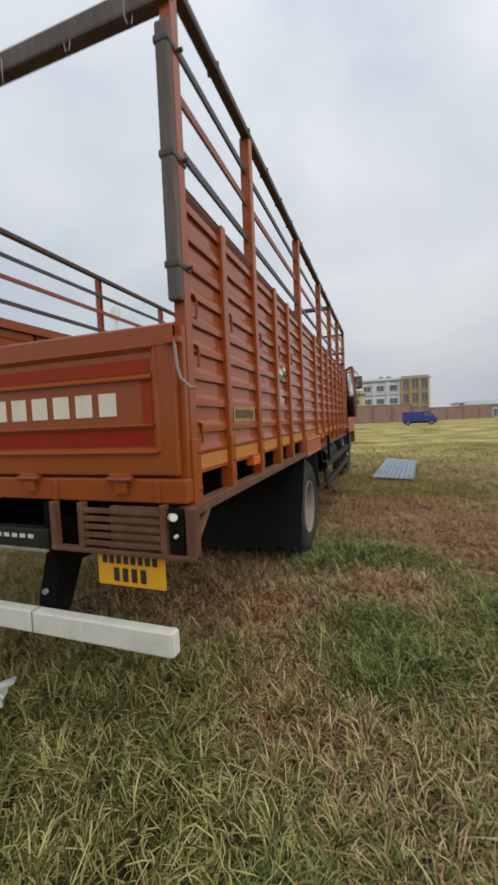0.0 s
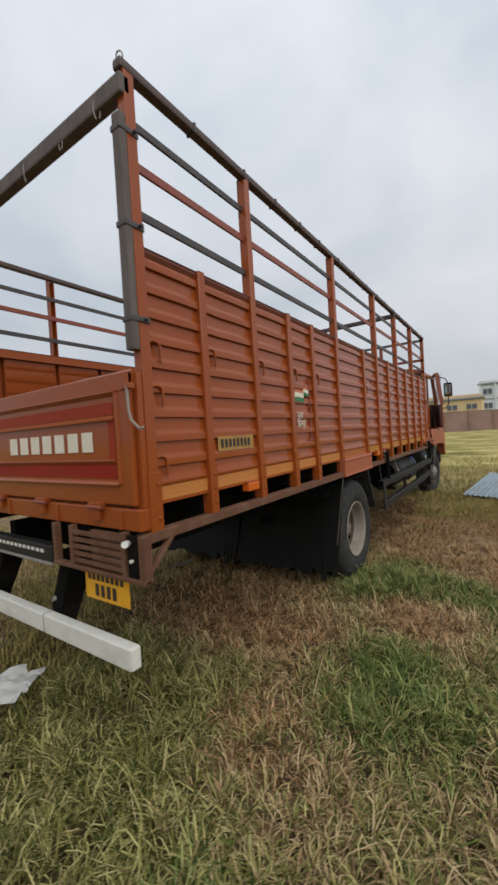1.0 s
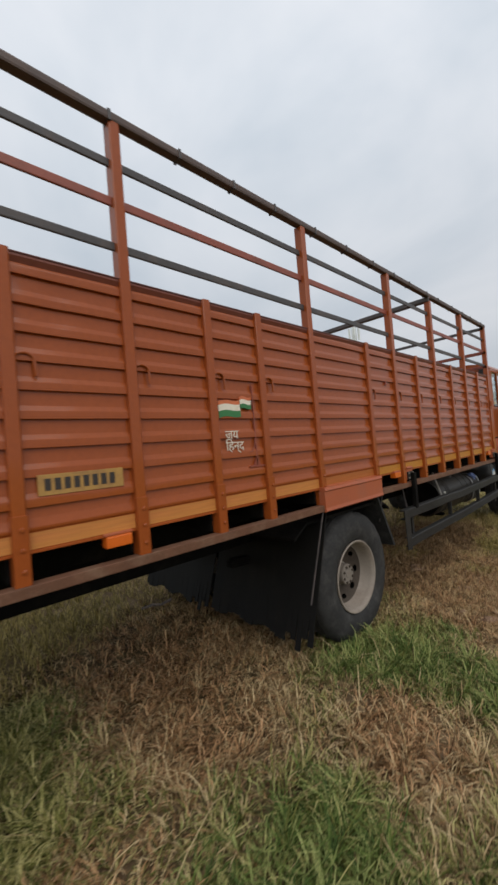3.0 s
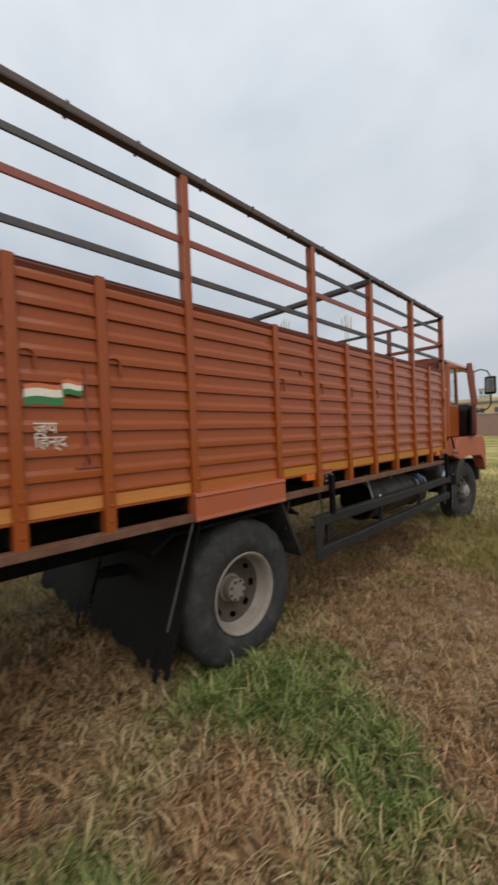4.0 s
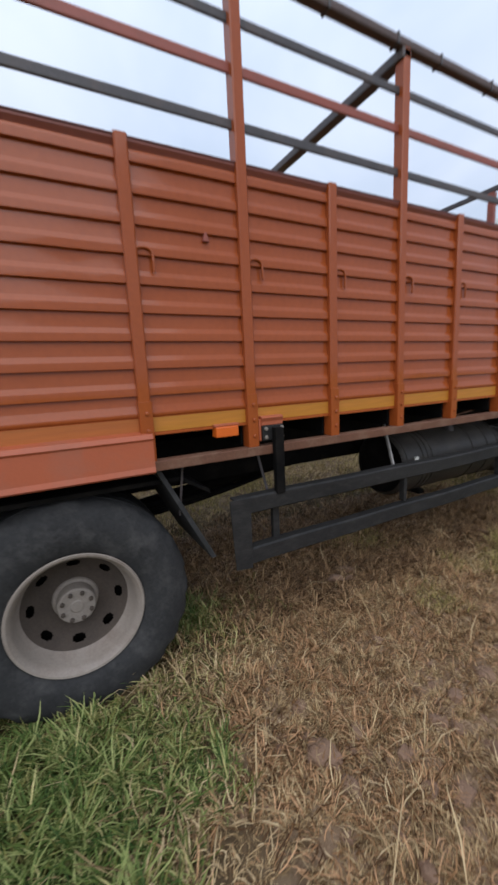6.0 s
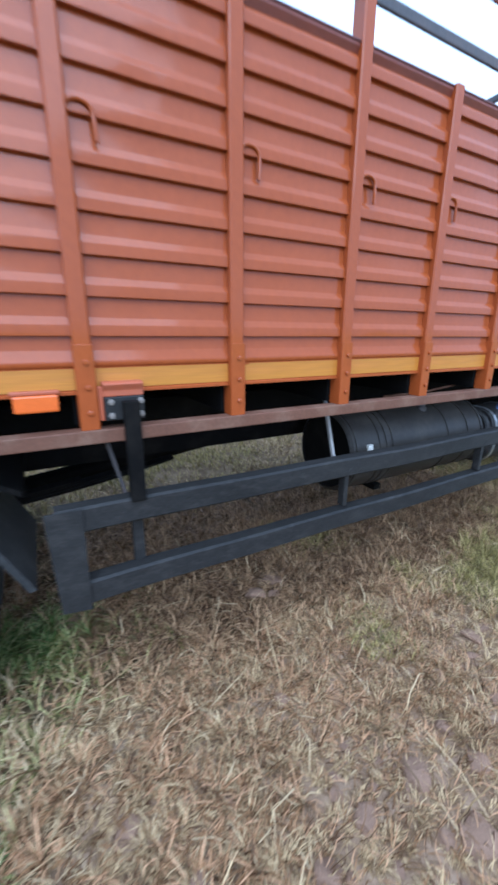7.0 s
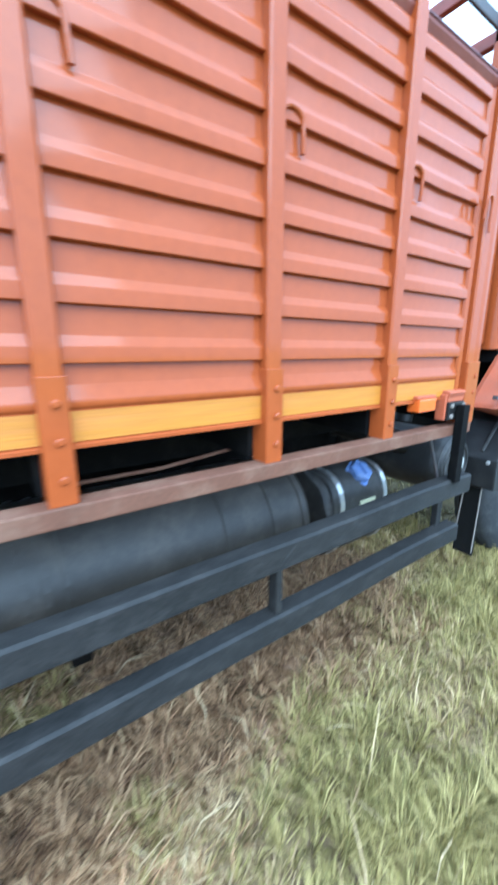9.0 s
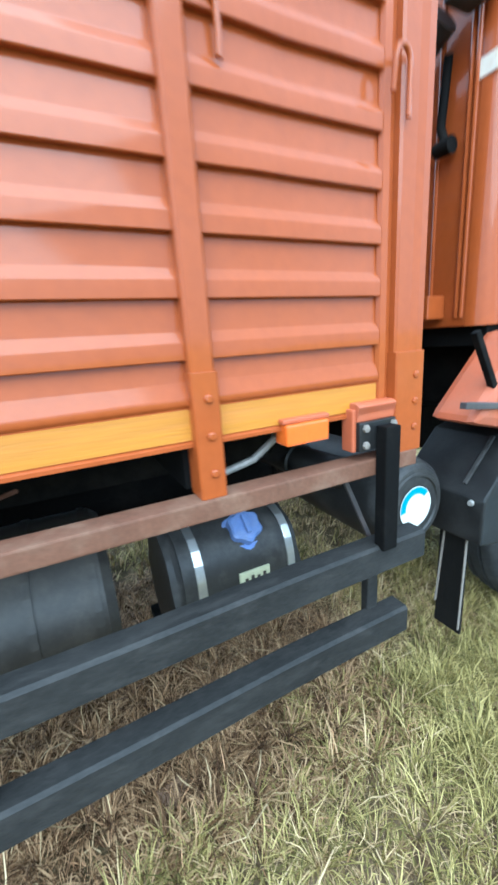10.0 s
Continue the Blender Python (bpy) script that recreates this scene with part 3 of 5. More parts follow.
# cross bars over the bed
part("cross_bar", box(-WIDTH, 0.0, -0.035, 0.025, 3.09, 3.18, 0.012), WOOD_DARK, truck, "weathered dark cross bar over the tailgate")
part("cross_bar", box(-WIDTH, 0.0, POSTS[9] - 0.035, POSTS[9] + 0.035, 3.15, 3.205, 0.01), STEEL_DARK, truck)
for z0, z1, mt in ((3.16, 3.205, STEEL_DARK), (2.78, 2.83, ORANGE_DARK), (2.56, 2.605, ORANGE_DARK)):
    part("front_bar", box(-WIDTH, 0.0, POSTS[-1] - 0.03, POSTS[-1] + 0.0, z0, z1, 0.006), mt, truck)
for x in (-0.8, -1.6):
    part("front_upright", box(x - 0.03, x + 0.03, POSTS[-1] - 0.03, POSTS[-1] + 0.02, 1.3, 3.16, 0.006), ORANGE_DARK, truck)
part("front_bulkhead", box(-WIDTH + 0.05, -0.05, POSTS[-1] - 0.01, POSTS[-1] + 0.02, 1.26, 2.43, 0.006), ORANGE, truck)
for k in range(9):
    z = RIB0 + PITCH * k
    part("bulkhead_rib", prism([(POSTS[-1] + 0.019, z), (POSTS[-1] + 0.042, z + 0.004), (POSTS[-1] + 0.019, z + 0.05)], "x", -WIDTH + 0.06, -0.06), ORANGE, truck)
wire = part("wire_loop", rod([(0.016 * math.sin(u), 0, -0.05 - 0.05 * math.cos(u)) for u in np.linspace(0.5, 5.8, 12)], 0.003, 6), SILVER, truck)
wire.location = (-0.48, -0.03, 3.15)
for x in (-0.18, -0.85, -1.3, -1.8):
    again(wire, (x, -0.03, 3.15), (0, random.uniform(-20, 20), random.uniform(-40, 40)))
part("corner_ring", rod([(-0.02 + 0.020 * math.sin(u) + 0.008 * math.cos(u), -0.01, 3.262 - 0.026 * math.cos(u)) for u in np.linspace(0.3, 6.0, 12)], 0.004, 6), SILVER, truck)

# timber strapped to the corner post
tim = part("strapped_timber", box(-0.054, 0.002, -0.052, -0.013, 1.965, 3.00, 0.010), WOOD_DARK, truck, "weathered dark timber strapped to the corner post")
for z in (2.09, 2.505, 2.92):
    part("strap", box(-0.060, 0.006, -0.056, 0.05, z, z + 0.028, 0.006), STEEL_DARK, tim)
    part("strap_bolt", rod([(0.0, 0.02, z + 0.014), (0.028, 0.02, z + 0.014)], 0.008), STEEL_DARK, tim)

# floor, bearers, chassis
part("bed_floor", box(-WIDTH + 0.06, -0.062, -0.02, POSTS[-1], 1.265, 1.30, 0), PLANK, truck)
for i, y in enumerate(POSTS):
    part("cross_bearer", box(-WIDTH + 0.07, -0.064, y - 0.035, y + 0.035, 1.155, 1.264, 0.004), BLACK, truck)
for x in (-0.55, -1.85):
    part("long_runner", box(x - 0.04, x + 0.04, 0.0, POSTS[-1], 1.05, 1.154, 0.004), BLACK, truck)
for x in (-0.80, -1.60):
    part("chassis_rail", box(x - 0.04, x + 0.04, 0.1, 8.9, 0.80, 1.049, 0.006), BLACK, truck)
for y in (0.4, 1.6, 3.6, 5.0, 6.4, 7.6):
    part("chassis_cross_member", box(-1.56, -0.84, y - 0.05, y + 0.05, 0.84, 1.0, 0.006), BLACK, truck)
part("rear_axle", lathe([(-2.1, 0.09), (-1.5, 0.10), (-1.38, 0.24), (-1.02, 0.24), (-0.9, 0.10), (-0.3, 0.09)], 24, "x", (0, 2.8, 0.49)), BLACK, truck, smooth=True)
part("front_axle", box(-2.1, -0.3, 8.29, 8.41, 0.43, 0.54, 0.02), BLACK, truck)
part("drive_shaft", rod([(-1.2, 3.0, 0.52), (-1.2, 4.6, 0.72), (-1.2, 6.6, 0.85)], 0.055, 12), BLACK, truck)
for x in (-0.80, -1.60):
    for k in range(5):
        L = 1.42 - 0.25 * k
        pts = [(y, 0.60 + 0.018 * k + 0.15 * (y / 1.42) ** 2) for y in np.linspace(-min(L, 0.7), L, 9)]
        part("spring_leaf", prism([(2.8 + a, b) for a, b in pts] + [(2.8 + a, b + 0.014) for a, b in pts[::-1]], "x", x - 0.035, x + 0.035), BLACK, truck)

# side marker lamps
def marker(y, z):
    h = part("marker_housing", box(-0.06, -0.002, y - 0.066, y + 0.066, z + 0.022, z + 0.034, 0.004), ORANGE_LIGHT, truck)
    part("amber_lens", box(-0.05, 0.004, y - 0.06, y + 0.06, z - 0.03, z + 0.0215, 0.006), AMBER, h, "amber marker lens")


marker(0.82, 1.243)
marker(3.578, 1.248)
marker(6.632, 1.256)

# wheel arch skirt
part("wheel_arch_skirt", prism([(0.022, 1.10), (0.03, 1.108), (0.024, 1.13), (0.022, 1.245), (0.03, 1.255), (0.022, 1.275), (-0.03, 1.285), (-0.03, 1.10)], "y", 2.355, 3.212, 0), ORANGE_LIGHT, truck, "lighter orange folded wheel arch skirt")
part("guard_sheet", prism([(3.225, 1.095), (3.25, 1.095), (3.50, 0.60), (3.475, 0.595)], "x", -0.62, -0.045, 0.003), RUBBER, truck, "black rubber sheet ahead of the rear wheel")
part("sheet_stay", rod([(-0.06, 3.36, 1.10), (-0.10, 3.34, 0.84)], 0.006), STEEL_DARK, truck)
part("stay", bar((0.0, 2.345, 1.10), (-0.012, 2.14, 0.50), 0.008, 0.012), STEEL_DARK, truck)
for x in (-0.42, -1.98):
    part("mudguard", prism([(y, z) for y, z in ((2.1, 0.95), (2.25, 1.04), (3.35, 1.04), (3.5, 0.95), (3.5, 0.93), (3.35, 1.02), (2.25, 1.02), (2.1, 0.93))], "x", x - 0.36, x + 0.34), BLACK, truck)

# rear wheel mud flaps
def flap(x0, x1):
    """A hanging rubber sheet whose lower end has torn into strips."""
    r, bm = random.Random(7), bmesh.new()
    nx, nz = 22, 12
    ends = [0.90 + 0.02 * math.sin(0.9 * i) for i in range(nx)]
    ends[-1], ends[-2], ends[-3], ends[-5] = 0.90, 0.86, 0.95, 0.86

    torn = [False] * (nx - 4) + [True] * 4

    def at(u, v):
        return (x0 + (x1 - x0) * u, 2.43 - 0.30 * v + 0.02 * math.sin(5 * u) * v, 1.09 - 0.99 * v)

    for i in range(nx):
        last = None
        for j in range(nz + 1):
            v = ends[i] * j / nz
            gap = 0.004 if v > 0.72 and torn[i] else 0.0
            sway = 0.012 * math.sin(3 * i + 9 * v) * max(0, v - 0.7)
            p, q = at(i / nx, v), at((i + 1) / nx, v)
            row = [bm.verts.new((p[0] + gap, p[1] + sway, p[2])), bm.verts.new((q[0] - gap, q[1] + sway, q[2]))]
            if last:
                bm.faces.new((last[0], last[1], row[1], row[0]))
            last = row
    bmesh.ops.remove_doubles(bm, verts=bm.verts[:], dist=0.0005)
    bmesh.ops.solidify(bm, geom=bm.faces[:], thickness=0.010)
    return part("mud_flap", bm, FLAP, truck, "large black rubber mud flap with a torn end")


flap(-1.17, -0.025)
flap(-2.33, -1.20)


# wheels
def tyre_bm(r=0.518, w=0.255, seg=72):
    """Tyre along x from -w to 0, with a rounded sidewall and shoulder lugs."""
    prof = [(-0.020, 0.288), (-0.006, 0.31), (0.004, 0.35), (0.008, 0.39), (0.004, 0.43), (-0.006, 0.462), (-0.018, 0.486), (-0.032, r - 0.010), (-0.05, r),
            (-0.085, r + 0.002), (-0.088, r - 0.012), (-0.098, r - 0.012), (-0.101, r + 0.003), (-0.154, r + 0.003), (-0.157, r - 0.012), (-0.167, r - 0.012), (-0.170, r + 0.002),
            (-0.205, r), (-0.223, r - 0.010), (-0.237, 0.486), (-0.249, 0.462), (-0.259, 0.43), (-0.263, 0.39), (-0.259, 0.35), (-0.249, 0.31), (-0.235, 0.288), (-0.12, 0.27)]
    bm = lathe(prof, seg, "x", closed=True)
    for v in bm.verts:
        rad = math.hypot(v.co.y, v.co.z)
        if rad > r - 0.018 and (v.co.x > -0.06 or v.co.x < -0.195):
            k = int(round((math.atan2(v.co.z, v.co.y) % (2 * math.pi)) / (2 * math.pi) * seg))
            if k % 3 == 0:
                s = (rad - 0.012) / rad
                v.co.y *= s
                v.co.z *= s
    return bm


def rear_wheel(x, y, flip):
    w = new("wheel")
    w.parent = truck
    w.location = (x, y, 0.49)
    w.rotation_euler = (radians(20), 0, radians(180 if flip else 0))
    part("tyre", tyre_bm(), RUBBER, w, "dusty black tyre", smooth=True)
    seg = 64
    prof = [(-0.022, 0.284), (-0.010, 0.290), (-0.004, 0.286), (-0.006, 0.276), (-0.02, 0.264), (-0.04, 0.256), (-0.095, 0.248), (-0.122, 0.232)]
    part("rim", lathe(prof, 64, "x", caps=False), RIM, w, "deep dished pale dusty wheel rim", smooth=True)
    seg, radii = 128, [0.232, 0.214, 0.208, 0.202, 0.195, 0.188, 0.181, 0.175, 0.168, 0.15, 0.10]

    def hole(ring, s_):
        r_, a = (radii[ring] + radii[ring + 1]) / 2, ((s_ % 16) - 7.5) * 2 * math.pi / 128 * 0.19
        return ((r_ - 0.192) / 0.019) ** 2 + (a / 0.027) ** 2 < 1

    depth = lambda r_: -0.122 - 0.060 * min(1, (0.232 - r_) / 0.10) ** 0.8
    part("wheel_disc", lathe([(depth(r_), r_) for r_ in radii], seg, "x", skip=hole, caps=False), DISC, w, "dusty wheel disc with hand holes, darkened for shade", smooth=True)
    part("rim_back", lathe([(-0.24, 0.284), (-0.235, 0.245), (-0.232, 0.05), (-0.232, 0.0)], 48, "x", caps=False), BLACK, w)
    part("hub", lathe([(-0.180, 0.104), (-0.172, 0.100), (-0.168, 0.086), (-0.104, 0.084), (-0.097, 0.078), (-0.097, 0.03), (-0.093, 0.026), (-0.093, 0.0)], 32, "x"), HUB, w, "dusty brown-grey hub", smooth=True)
    for k in range(8):
        u = 2 * math.pi * k / 8
        part("lug_nut", lathe([(-0.099, 0.0105), (-0.087, 0.0105), (-0.085, 0.007), (-0.085, 0)], 6, "x", (0, 0.066 * math.cos(u), 0.066 * math.sin(u))), DISC, w)
    return w


rear_wheel(-0.055, 2.835, False)
rear_wheel(-WIDTH + 0.055, 2.835, True)
for x in (-0.345, -WIDTH + 0.60):
    iw = new("inner_wheel")
    iw.parent = truck
    iw.location = (x, 2.835, 0.49)
    part("tyre", tyre_bm(), RUBBER, iw, smooth=True)
    part("rim", lathe([(-0.02, 0.284), (-0.1, 0.25), (-0.13, 0.1), (-0.13, 0)], 40, "x"), RIM, iw)


def front_wheel(x, y, flip):
    w = new("front_wheel")
    w.parent = truck
    w.location = (x, y, 0.49)
    w.rotation_euler = (0, 0, radians(172 if flip else -8))
    part("tyre", tyre_bm(), RUBBER, w, smooth=True)
    prof = [(-0.022, 0.284), (-0.008, 0.290), (-0.004, 0.282), (-0.02, 0.262), (-0.05, 0.250), (-0.07, 0.235), (-0.045, 0.21), (-0.028, 0.17), (-0.02, 0.14), (-0.02, 0.10)]
    part("rim", lathe(prof, 64, "x", skip=lambda r, s: r == 6 and (s % 8) in (0, 1, 2), caps=False), DISC, w, smooth=True)
    part("rim_back", lathe([(-0.23, 0.28), (-0.15, 0.23), (-0.12, 0.05), (-0.12, 0.0)], 48, "x", caps=False), BLACK, w)
    part("hub", lathe([(-0.02, 0.105), (0.02, 0.10), (0.035, 0.08), (0.04, 0.05), (0.055, 0.045), (0.055, 0)], 32, "x"), SILVER, w, smooth=True)
    for k in range(8):
        u = 2 * math.pi * k / 8
        part("wheel_bolt", lathe([(-0.02, 0.014), (0.012, 0.014), (0.016, 0.008), (0.018, 0)], 6, "x", (0, 0.128 * math.cos(u), 0.128 * math.sin(u))), SILVER, w)


front_wheel(-0.14, 8.35, False)
front_wheel(-WIDTH + 0.14, 8.35, True)

# side underrun guard
def guard():
    g = new("side_guard")
    g.parent = truck
    tagged(g, "blue-black steel side underrun guard")

    def chan(za, zb, ya, yb, bow, sag=0.0):
        """A channel with folded lips that bows a little along its length and sags at its rear end."""
        poly = [(-0.035, zb), (0.018, zb), (0.026, zb - 0.008), (0.026, za + 0.008), (0.018, za), (-0.035, za), (-0.035, za + 0.008), (0.012, za + 0.010), (0.012, zb - 0.010), (-0.035, zb - 0.008)]
        bm, n = bmesh.new(), 24
        rings = []
        for i in range(n + 1):
            u = i / n
            y = ya + (yb - ya) * u
            d = bow * math.sin(math.pi * u) + 0.003 * math.sin(9 * u) - sag * (1 - u)
            rings.append([bm.verts.new((x + 0.012, y, z + d + 0.002 * math.sin(23 * u))) for x, z in poly])
        for a, b in zip(rings, rings[1:]):
            for k in range(len(poly)):
                m = (k + 1) % len(poly)
                bm.faces.new((a[k], b[k], b[m], a[m]))
        bm.faces.new(rings[0])
        bm.faces.new(rings[-1][::-1])
        return bm

    part("upper_beam", chan(0.815, 0.905, 3.58, 7.01, -0.008), GUARD, g)
    part("lower_beam", chan(0.58, 0.67, 3.66, 6.95, -0.004, 0.038), GUARD, g)
    part("end_plate", prism([(3.549, 0.906), (3.664, 0.904), (3.660, 0.528), (3.567, 0.540)], "x", 0.0385, 0.0465, 0.002), GUARD, g)
    for y in (4.80, 5.86):
        part("bent_strut", box(-0.01, 0.032, y - 0.012, y + 0.012, 0.66, 0.83, 0.004), GUARD, g)
        part("strut_foot", bar((0.034, y, 0.825), (0.034, y + 0.06, 0.875), 0.01, 0.02), GUARD, g)
    for y in (3.845, 6.858):
        part("hanger", box(0.014, 0.050, y - 0.025, y + 0.025, 0.895, 1.240, 0.004), BLACK, g, "black square hanger tube")
        part("hanger_foot", box(-0.04, -0.012, y - 0.02, y + 0.02, 0.60, 0.84, 0.004), GUARD, g)
        plate = part("hanger_bracket", box(-0.004, 0.0125, y - 0.078, y + 0.046, 1.176, 1.252, 0.003), PLASTIC, g)
        for dy, dz in ((-0.058, 1.236), (-0.058, 1.192), (0.036, 1.236), (0.036, 1.192)):
            part("bracket_bolt", lathe([(0.0125, 0.011), (0.019, 0.010), (0.021, 0.0)], 6, "x", (0, y + dy, dz)), HUB, plate)
        lip = [(-0.016, 1.252), (-0.016, 1.272), (-0.006, 1.292), (-0.020, 1.300), (-0.055, 1.300), (-0.055, 1.252)]
        part("hanger_cap", prism([(a + 0.020, b) for a, b in lip], "y", y - 0.080, y + 0.048, 0.004), ORANGE_LIGHT, g, "orange folded cap over the hanger")
        part("cap_leg", box(-0.040, 0.002, y - 0.092, y - 0.0785, 1.175, 1.286, 0.005), ORANGE_LIGHT, g)
        part("hanger_brace", bar((-0.06, y - 0.075, 1.10), (-0.05, y + 0.035, 0.85) if y > 5 else (-0.05, y - 0.02, 0.86), 0.010, 0.014), STEEL_DARK, g)

guard()

# tanks
def ring_strap(y, r, cx, cz, w, material, parent, name):
    part(name, lathe([(y - w / 2, r), (y - w / 2, r + 0.006), (y + w / 2, r + 0.006), (y + w / 2, r)], 40, "y", (cx, 0, cz), closed=True), material, parent)


def long_tank():
    t = new("air_tank")
    t.parent = truck
    tagged(t, "long black cylindrical tank with pressed bands")
    cx, cz, r = -0.375, 0.80, 0.235
    part("drum", lathe([(4.995, r - 0.02), (5.01, r), (6.145, r), (6.17, r - 0.02), (6.17, 0.0)], 48, "y", (cx, 0, cz), caps=False), TANK, t, smooth=True)
    part("drum_end", lathe([(5.03, 0.0), (5.025, 0.12), (5.012, r - 0.025), (4.999, r - 0.014), (4.996, r - 0.021)], 40, "y", (cx, 0, cz), caps=False), BLACK, t, smooth=True)
    for y in (5.035, 5.205, 5.255, 5.305, 5.79, 5.985, 6.125):
        ring_strap(y, r - 0.001, cx, cz, 0.018, TANK, t, "band")
    part("hanger_bar", bar((-0.15, 4.79, 1.15), (-0.055, 4.795, 0.84), 0.016, 0.016), SILVER, t, "pale steel hanger bar")
    part("label_patch", box(cx + 0.222, cx + 0.2372, 5.10, 5.135, 0.825, 0.875, 0, m=None), WHITE, t)
    part("cradle", box(cx - 0.2, cx + 0.12, 5.3, 5.36, 0.535, 0.57, 0.004), BLACK, t)
    part("valve", lathe([(1.02, 0.035), (1.055, 0.035), (1.06, 0.026), (1.075, 0.026), (1.08, 0.0)], 16, "z", (cx + 0.1, 5.66, -0.035)), STEEL_DARK, t)


long_tank()


def small_tank():
    t = new("fluid_tank")
    t.parent = truck
    tagged(t, "rounded black plastic fluid tank with chrome straps and blue cap")
    cx, cz = -0.365, 0.745
    prof = []
    for k in range(24):
        u = 2 * math.pi * k / 24
        c, s = math.cos(u), math.sin(u)
        prof.append((cx + 0.175 * math.copysign(abs(c) ** 0.72, c), cz + 0.20 * math.copysign(abs(s) ** 0.72, s)))
    bm = prism(prof, "y", 6.315, 6.735)
    bmesh.ops.bevel(bm, geom=[e for e in bm.edges if abs(e.verts[0].co.y - e.verts[1].co.y) < 1e-6], offset=0.03, segments=3, affect="EDGES")
    part("body", bm, DRUM, t, smooth=True)
    for y in (6.395, 6.690):
        big = [(cx + (a - cx) * 1.025, cz + (b - cz) * 1.025) for a, b in prof]
        part("chrome_strap", prism(big, "y", y - 0.013, y + 0.013, 0.002), CHROME, t, "chrome strap")
    cap_m = pose(cx + 0.112, 6.56, 0.915, 0, 42, 0)
    cb = lathe([(-0.04, 0.062), (0.0, 0.062), (0.0, 0.05), (0.03, 0.05), (0.036, 0.044), (0.036, 0.0)], 32, "z")
    for v in cb.verts:
        if v.co.z > -0.005:
            a = math.atan2(v.co.y, v.co.x)
            k = 1 + 0.09 * math.cos(6 * a)
            v.co.x *= k
            v.co.y *= k
    bmesh.ops.transform(cb, matrix=cap_m, verts=cb.verts)
    part("filler_cap", cb, CAP_BLUE, t, "dusty blue filler cap", smooth=True)
    gb = box(-0.03, 0.03, -0.008, 0.008, 0.03, 0.05, 0.004, m=cap_m)
    part("cap_grip", gb, CAP_BLUE, t)
    lab = part("tank_label", box(cx + 0.166, cx + 0.179, 6.51, 6.61, 0.765, 0.81, 0.001), LABEL_PALE, t)
    for k in range(4):
        part("label_bar", box(cx + 0.179, cx + 0.181, 6.526 + 0.020 * k, 6.536 + 0.020 * k, 0.778, 0.790 + 0.006 * (k % 2), 0), INK, lab)
    part("tank_bracket", box(cx - 0.2, cx - 0.06, 6.30, 6.72, 0.51, 0.545, 0.004), BLACK, t)


small_tank()

# air cleaner drum with a round sticker
def air_cleaner():
    t = new("air_cleaner")
    t.parent = truck
    tagged(t, "black round air cleaner drum with a blue and white sticker")
    cy, cz = 7.12, 0.90
    part("drum", lathe([(-0.75, 0.0), (-0.75, 0.16), (-0.16, 0.165), (-0.12, 0.155), (-0.095, 0.13), (-0.09, 0.0)], 40, "x", (0, cy, cz)), DRUM, t, smooth=True)
    part("drum_ring", lathe([(-0.118, 0.150), (-0.108, 0.146), (-0.100, 0.132), (-0.094, 0.126), (-0.094, 0.118), (-0.088, 0.114), (-0.088, 0.106), (-0.094, 0.102)], 40, "x", (0, cy, cz), caps=False), DRUM, t, smooth=True)
    part("sticker", lathe([(-0.0895, 0.072), (-0.088, 0.072), (-0.088, 0.0)], 32, "x", (0, cy, cz)), WHITE, t)
    part("sticker_band", prism([(cy + 0.070 * math.cos(u), cz + 0.070 * math.sin(u)) for u in np.linspace(0.7, 3.3, 14)] + [(cy + 0.048 * math.cos(u), cz + 0.048 * math.sin(u)) for u in np.linspace(3.3, 0.7, 14)], "x", -0.088, -0.0865), STICK_BLUE, t)
    part("hose", rod([(-0.3, 7.0, 0.98), (-0.4, 6.9, 1.02), (-0.6, 6.85, 1.04), (-0.9, 6.9, 1.06)], 0.06, 14), PLASTIC, t, smooth=True)
    for k in range(5):
        u = k / 5
        part("hose_ring", lathe([(-0.012, 0.06), (-0.006, 0.068), (0.006, 0.068), (0.012, 0.06)], 20, "x", caps=False, centre=(-0.42 - 0.09 * k, 6.885, 1.025 + 0.004 * k)), PLASTIC, t)


air_cleaner()
part("pipe", rod([(-0.25, 5.3, 1.11), (-0.22, 5.6, 1.12), (-0.2, 5.85, 1.15), (-0.3, 6.0, 1.16)], 0.006), STEEL_BROWN, truck)
part("cable", rod([(-0.15, 6.45, 1.14), (-0.13, 6.55, 1.17), (-0.14, 6.62, 1.21), (-0.25, 6.7, 1.22)], 0.01), SILVER, truck)
part("battery_box", box(-1.15, -0.85, 6.8, 7.05, 0.72, 1.0, 0.01), BLACK, truck)

# ---- tailgate and rear end ----
gate = new("tailgate")
gate.parent = truck
tagged(gate, "orange pressed steel tailgate with white letter blocks")
GX0, GX1 = -WIDTH + 0.05, -0.03
part("gate_sheet", box(GX0, GX1, -0.075, -0.045, 1.275, 1.875, 0.008), ORANGE, gate)
part("gate_rim", prism([(-0.078, 1.79), (-0.078, 1.87), (-0.04, 1.885), (-0.04, 1.79)], "x", GX0, GX1, 0.004), ORANGE, gate)
# pressed frame mouldings
for z in (1.785, 1.672, 1.475, 1.375):
    inset = 0.085 if z in (1.785, 1.375) else 0.10
    fold = [(-0.074, z - 0.016), (-0.094, z + 0.004), (-0.093, z + 0.010), (-0.074, z + 0.012)] if z in (1.785, 1.475) else [(-0.074, z - 0.010), (-0.092, z - 0.008), (-0.093, z - 0.002), (-0.074, z + 0.016)]
    part("moulding", prism(fold, "x", GX0 + inset, GX1 - inset), ORANGE, gate)
for x in (GX1 - 0.085, GX0 + 0.085):
    part("moulding", prism([(x - 0.012, -0.074), (x - 0.004, -0.086), (x + 0.004, -0.086), (x + 0.012, -0.074)], "z", 1.375, 1.785), ORANGE, gate)
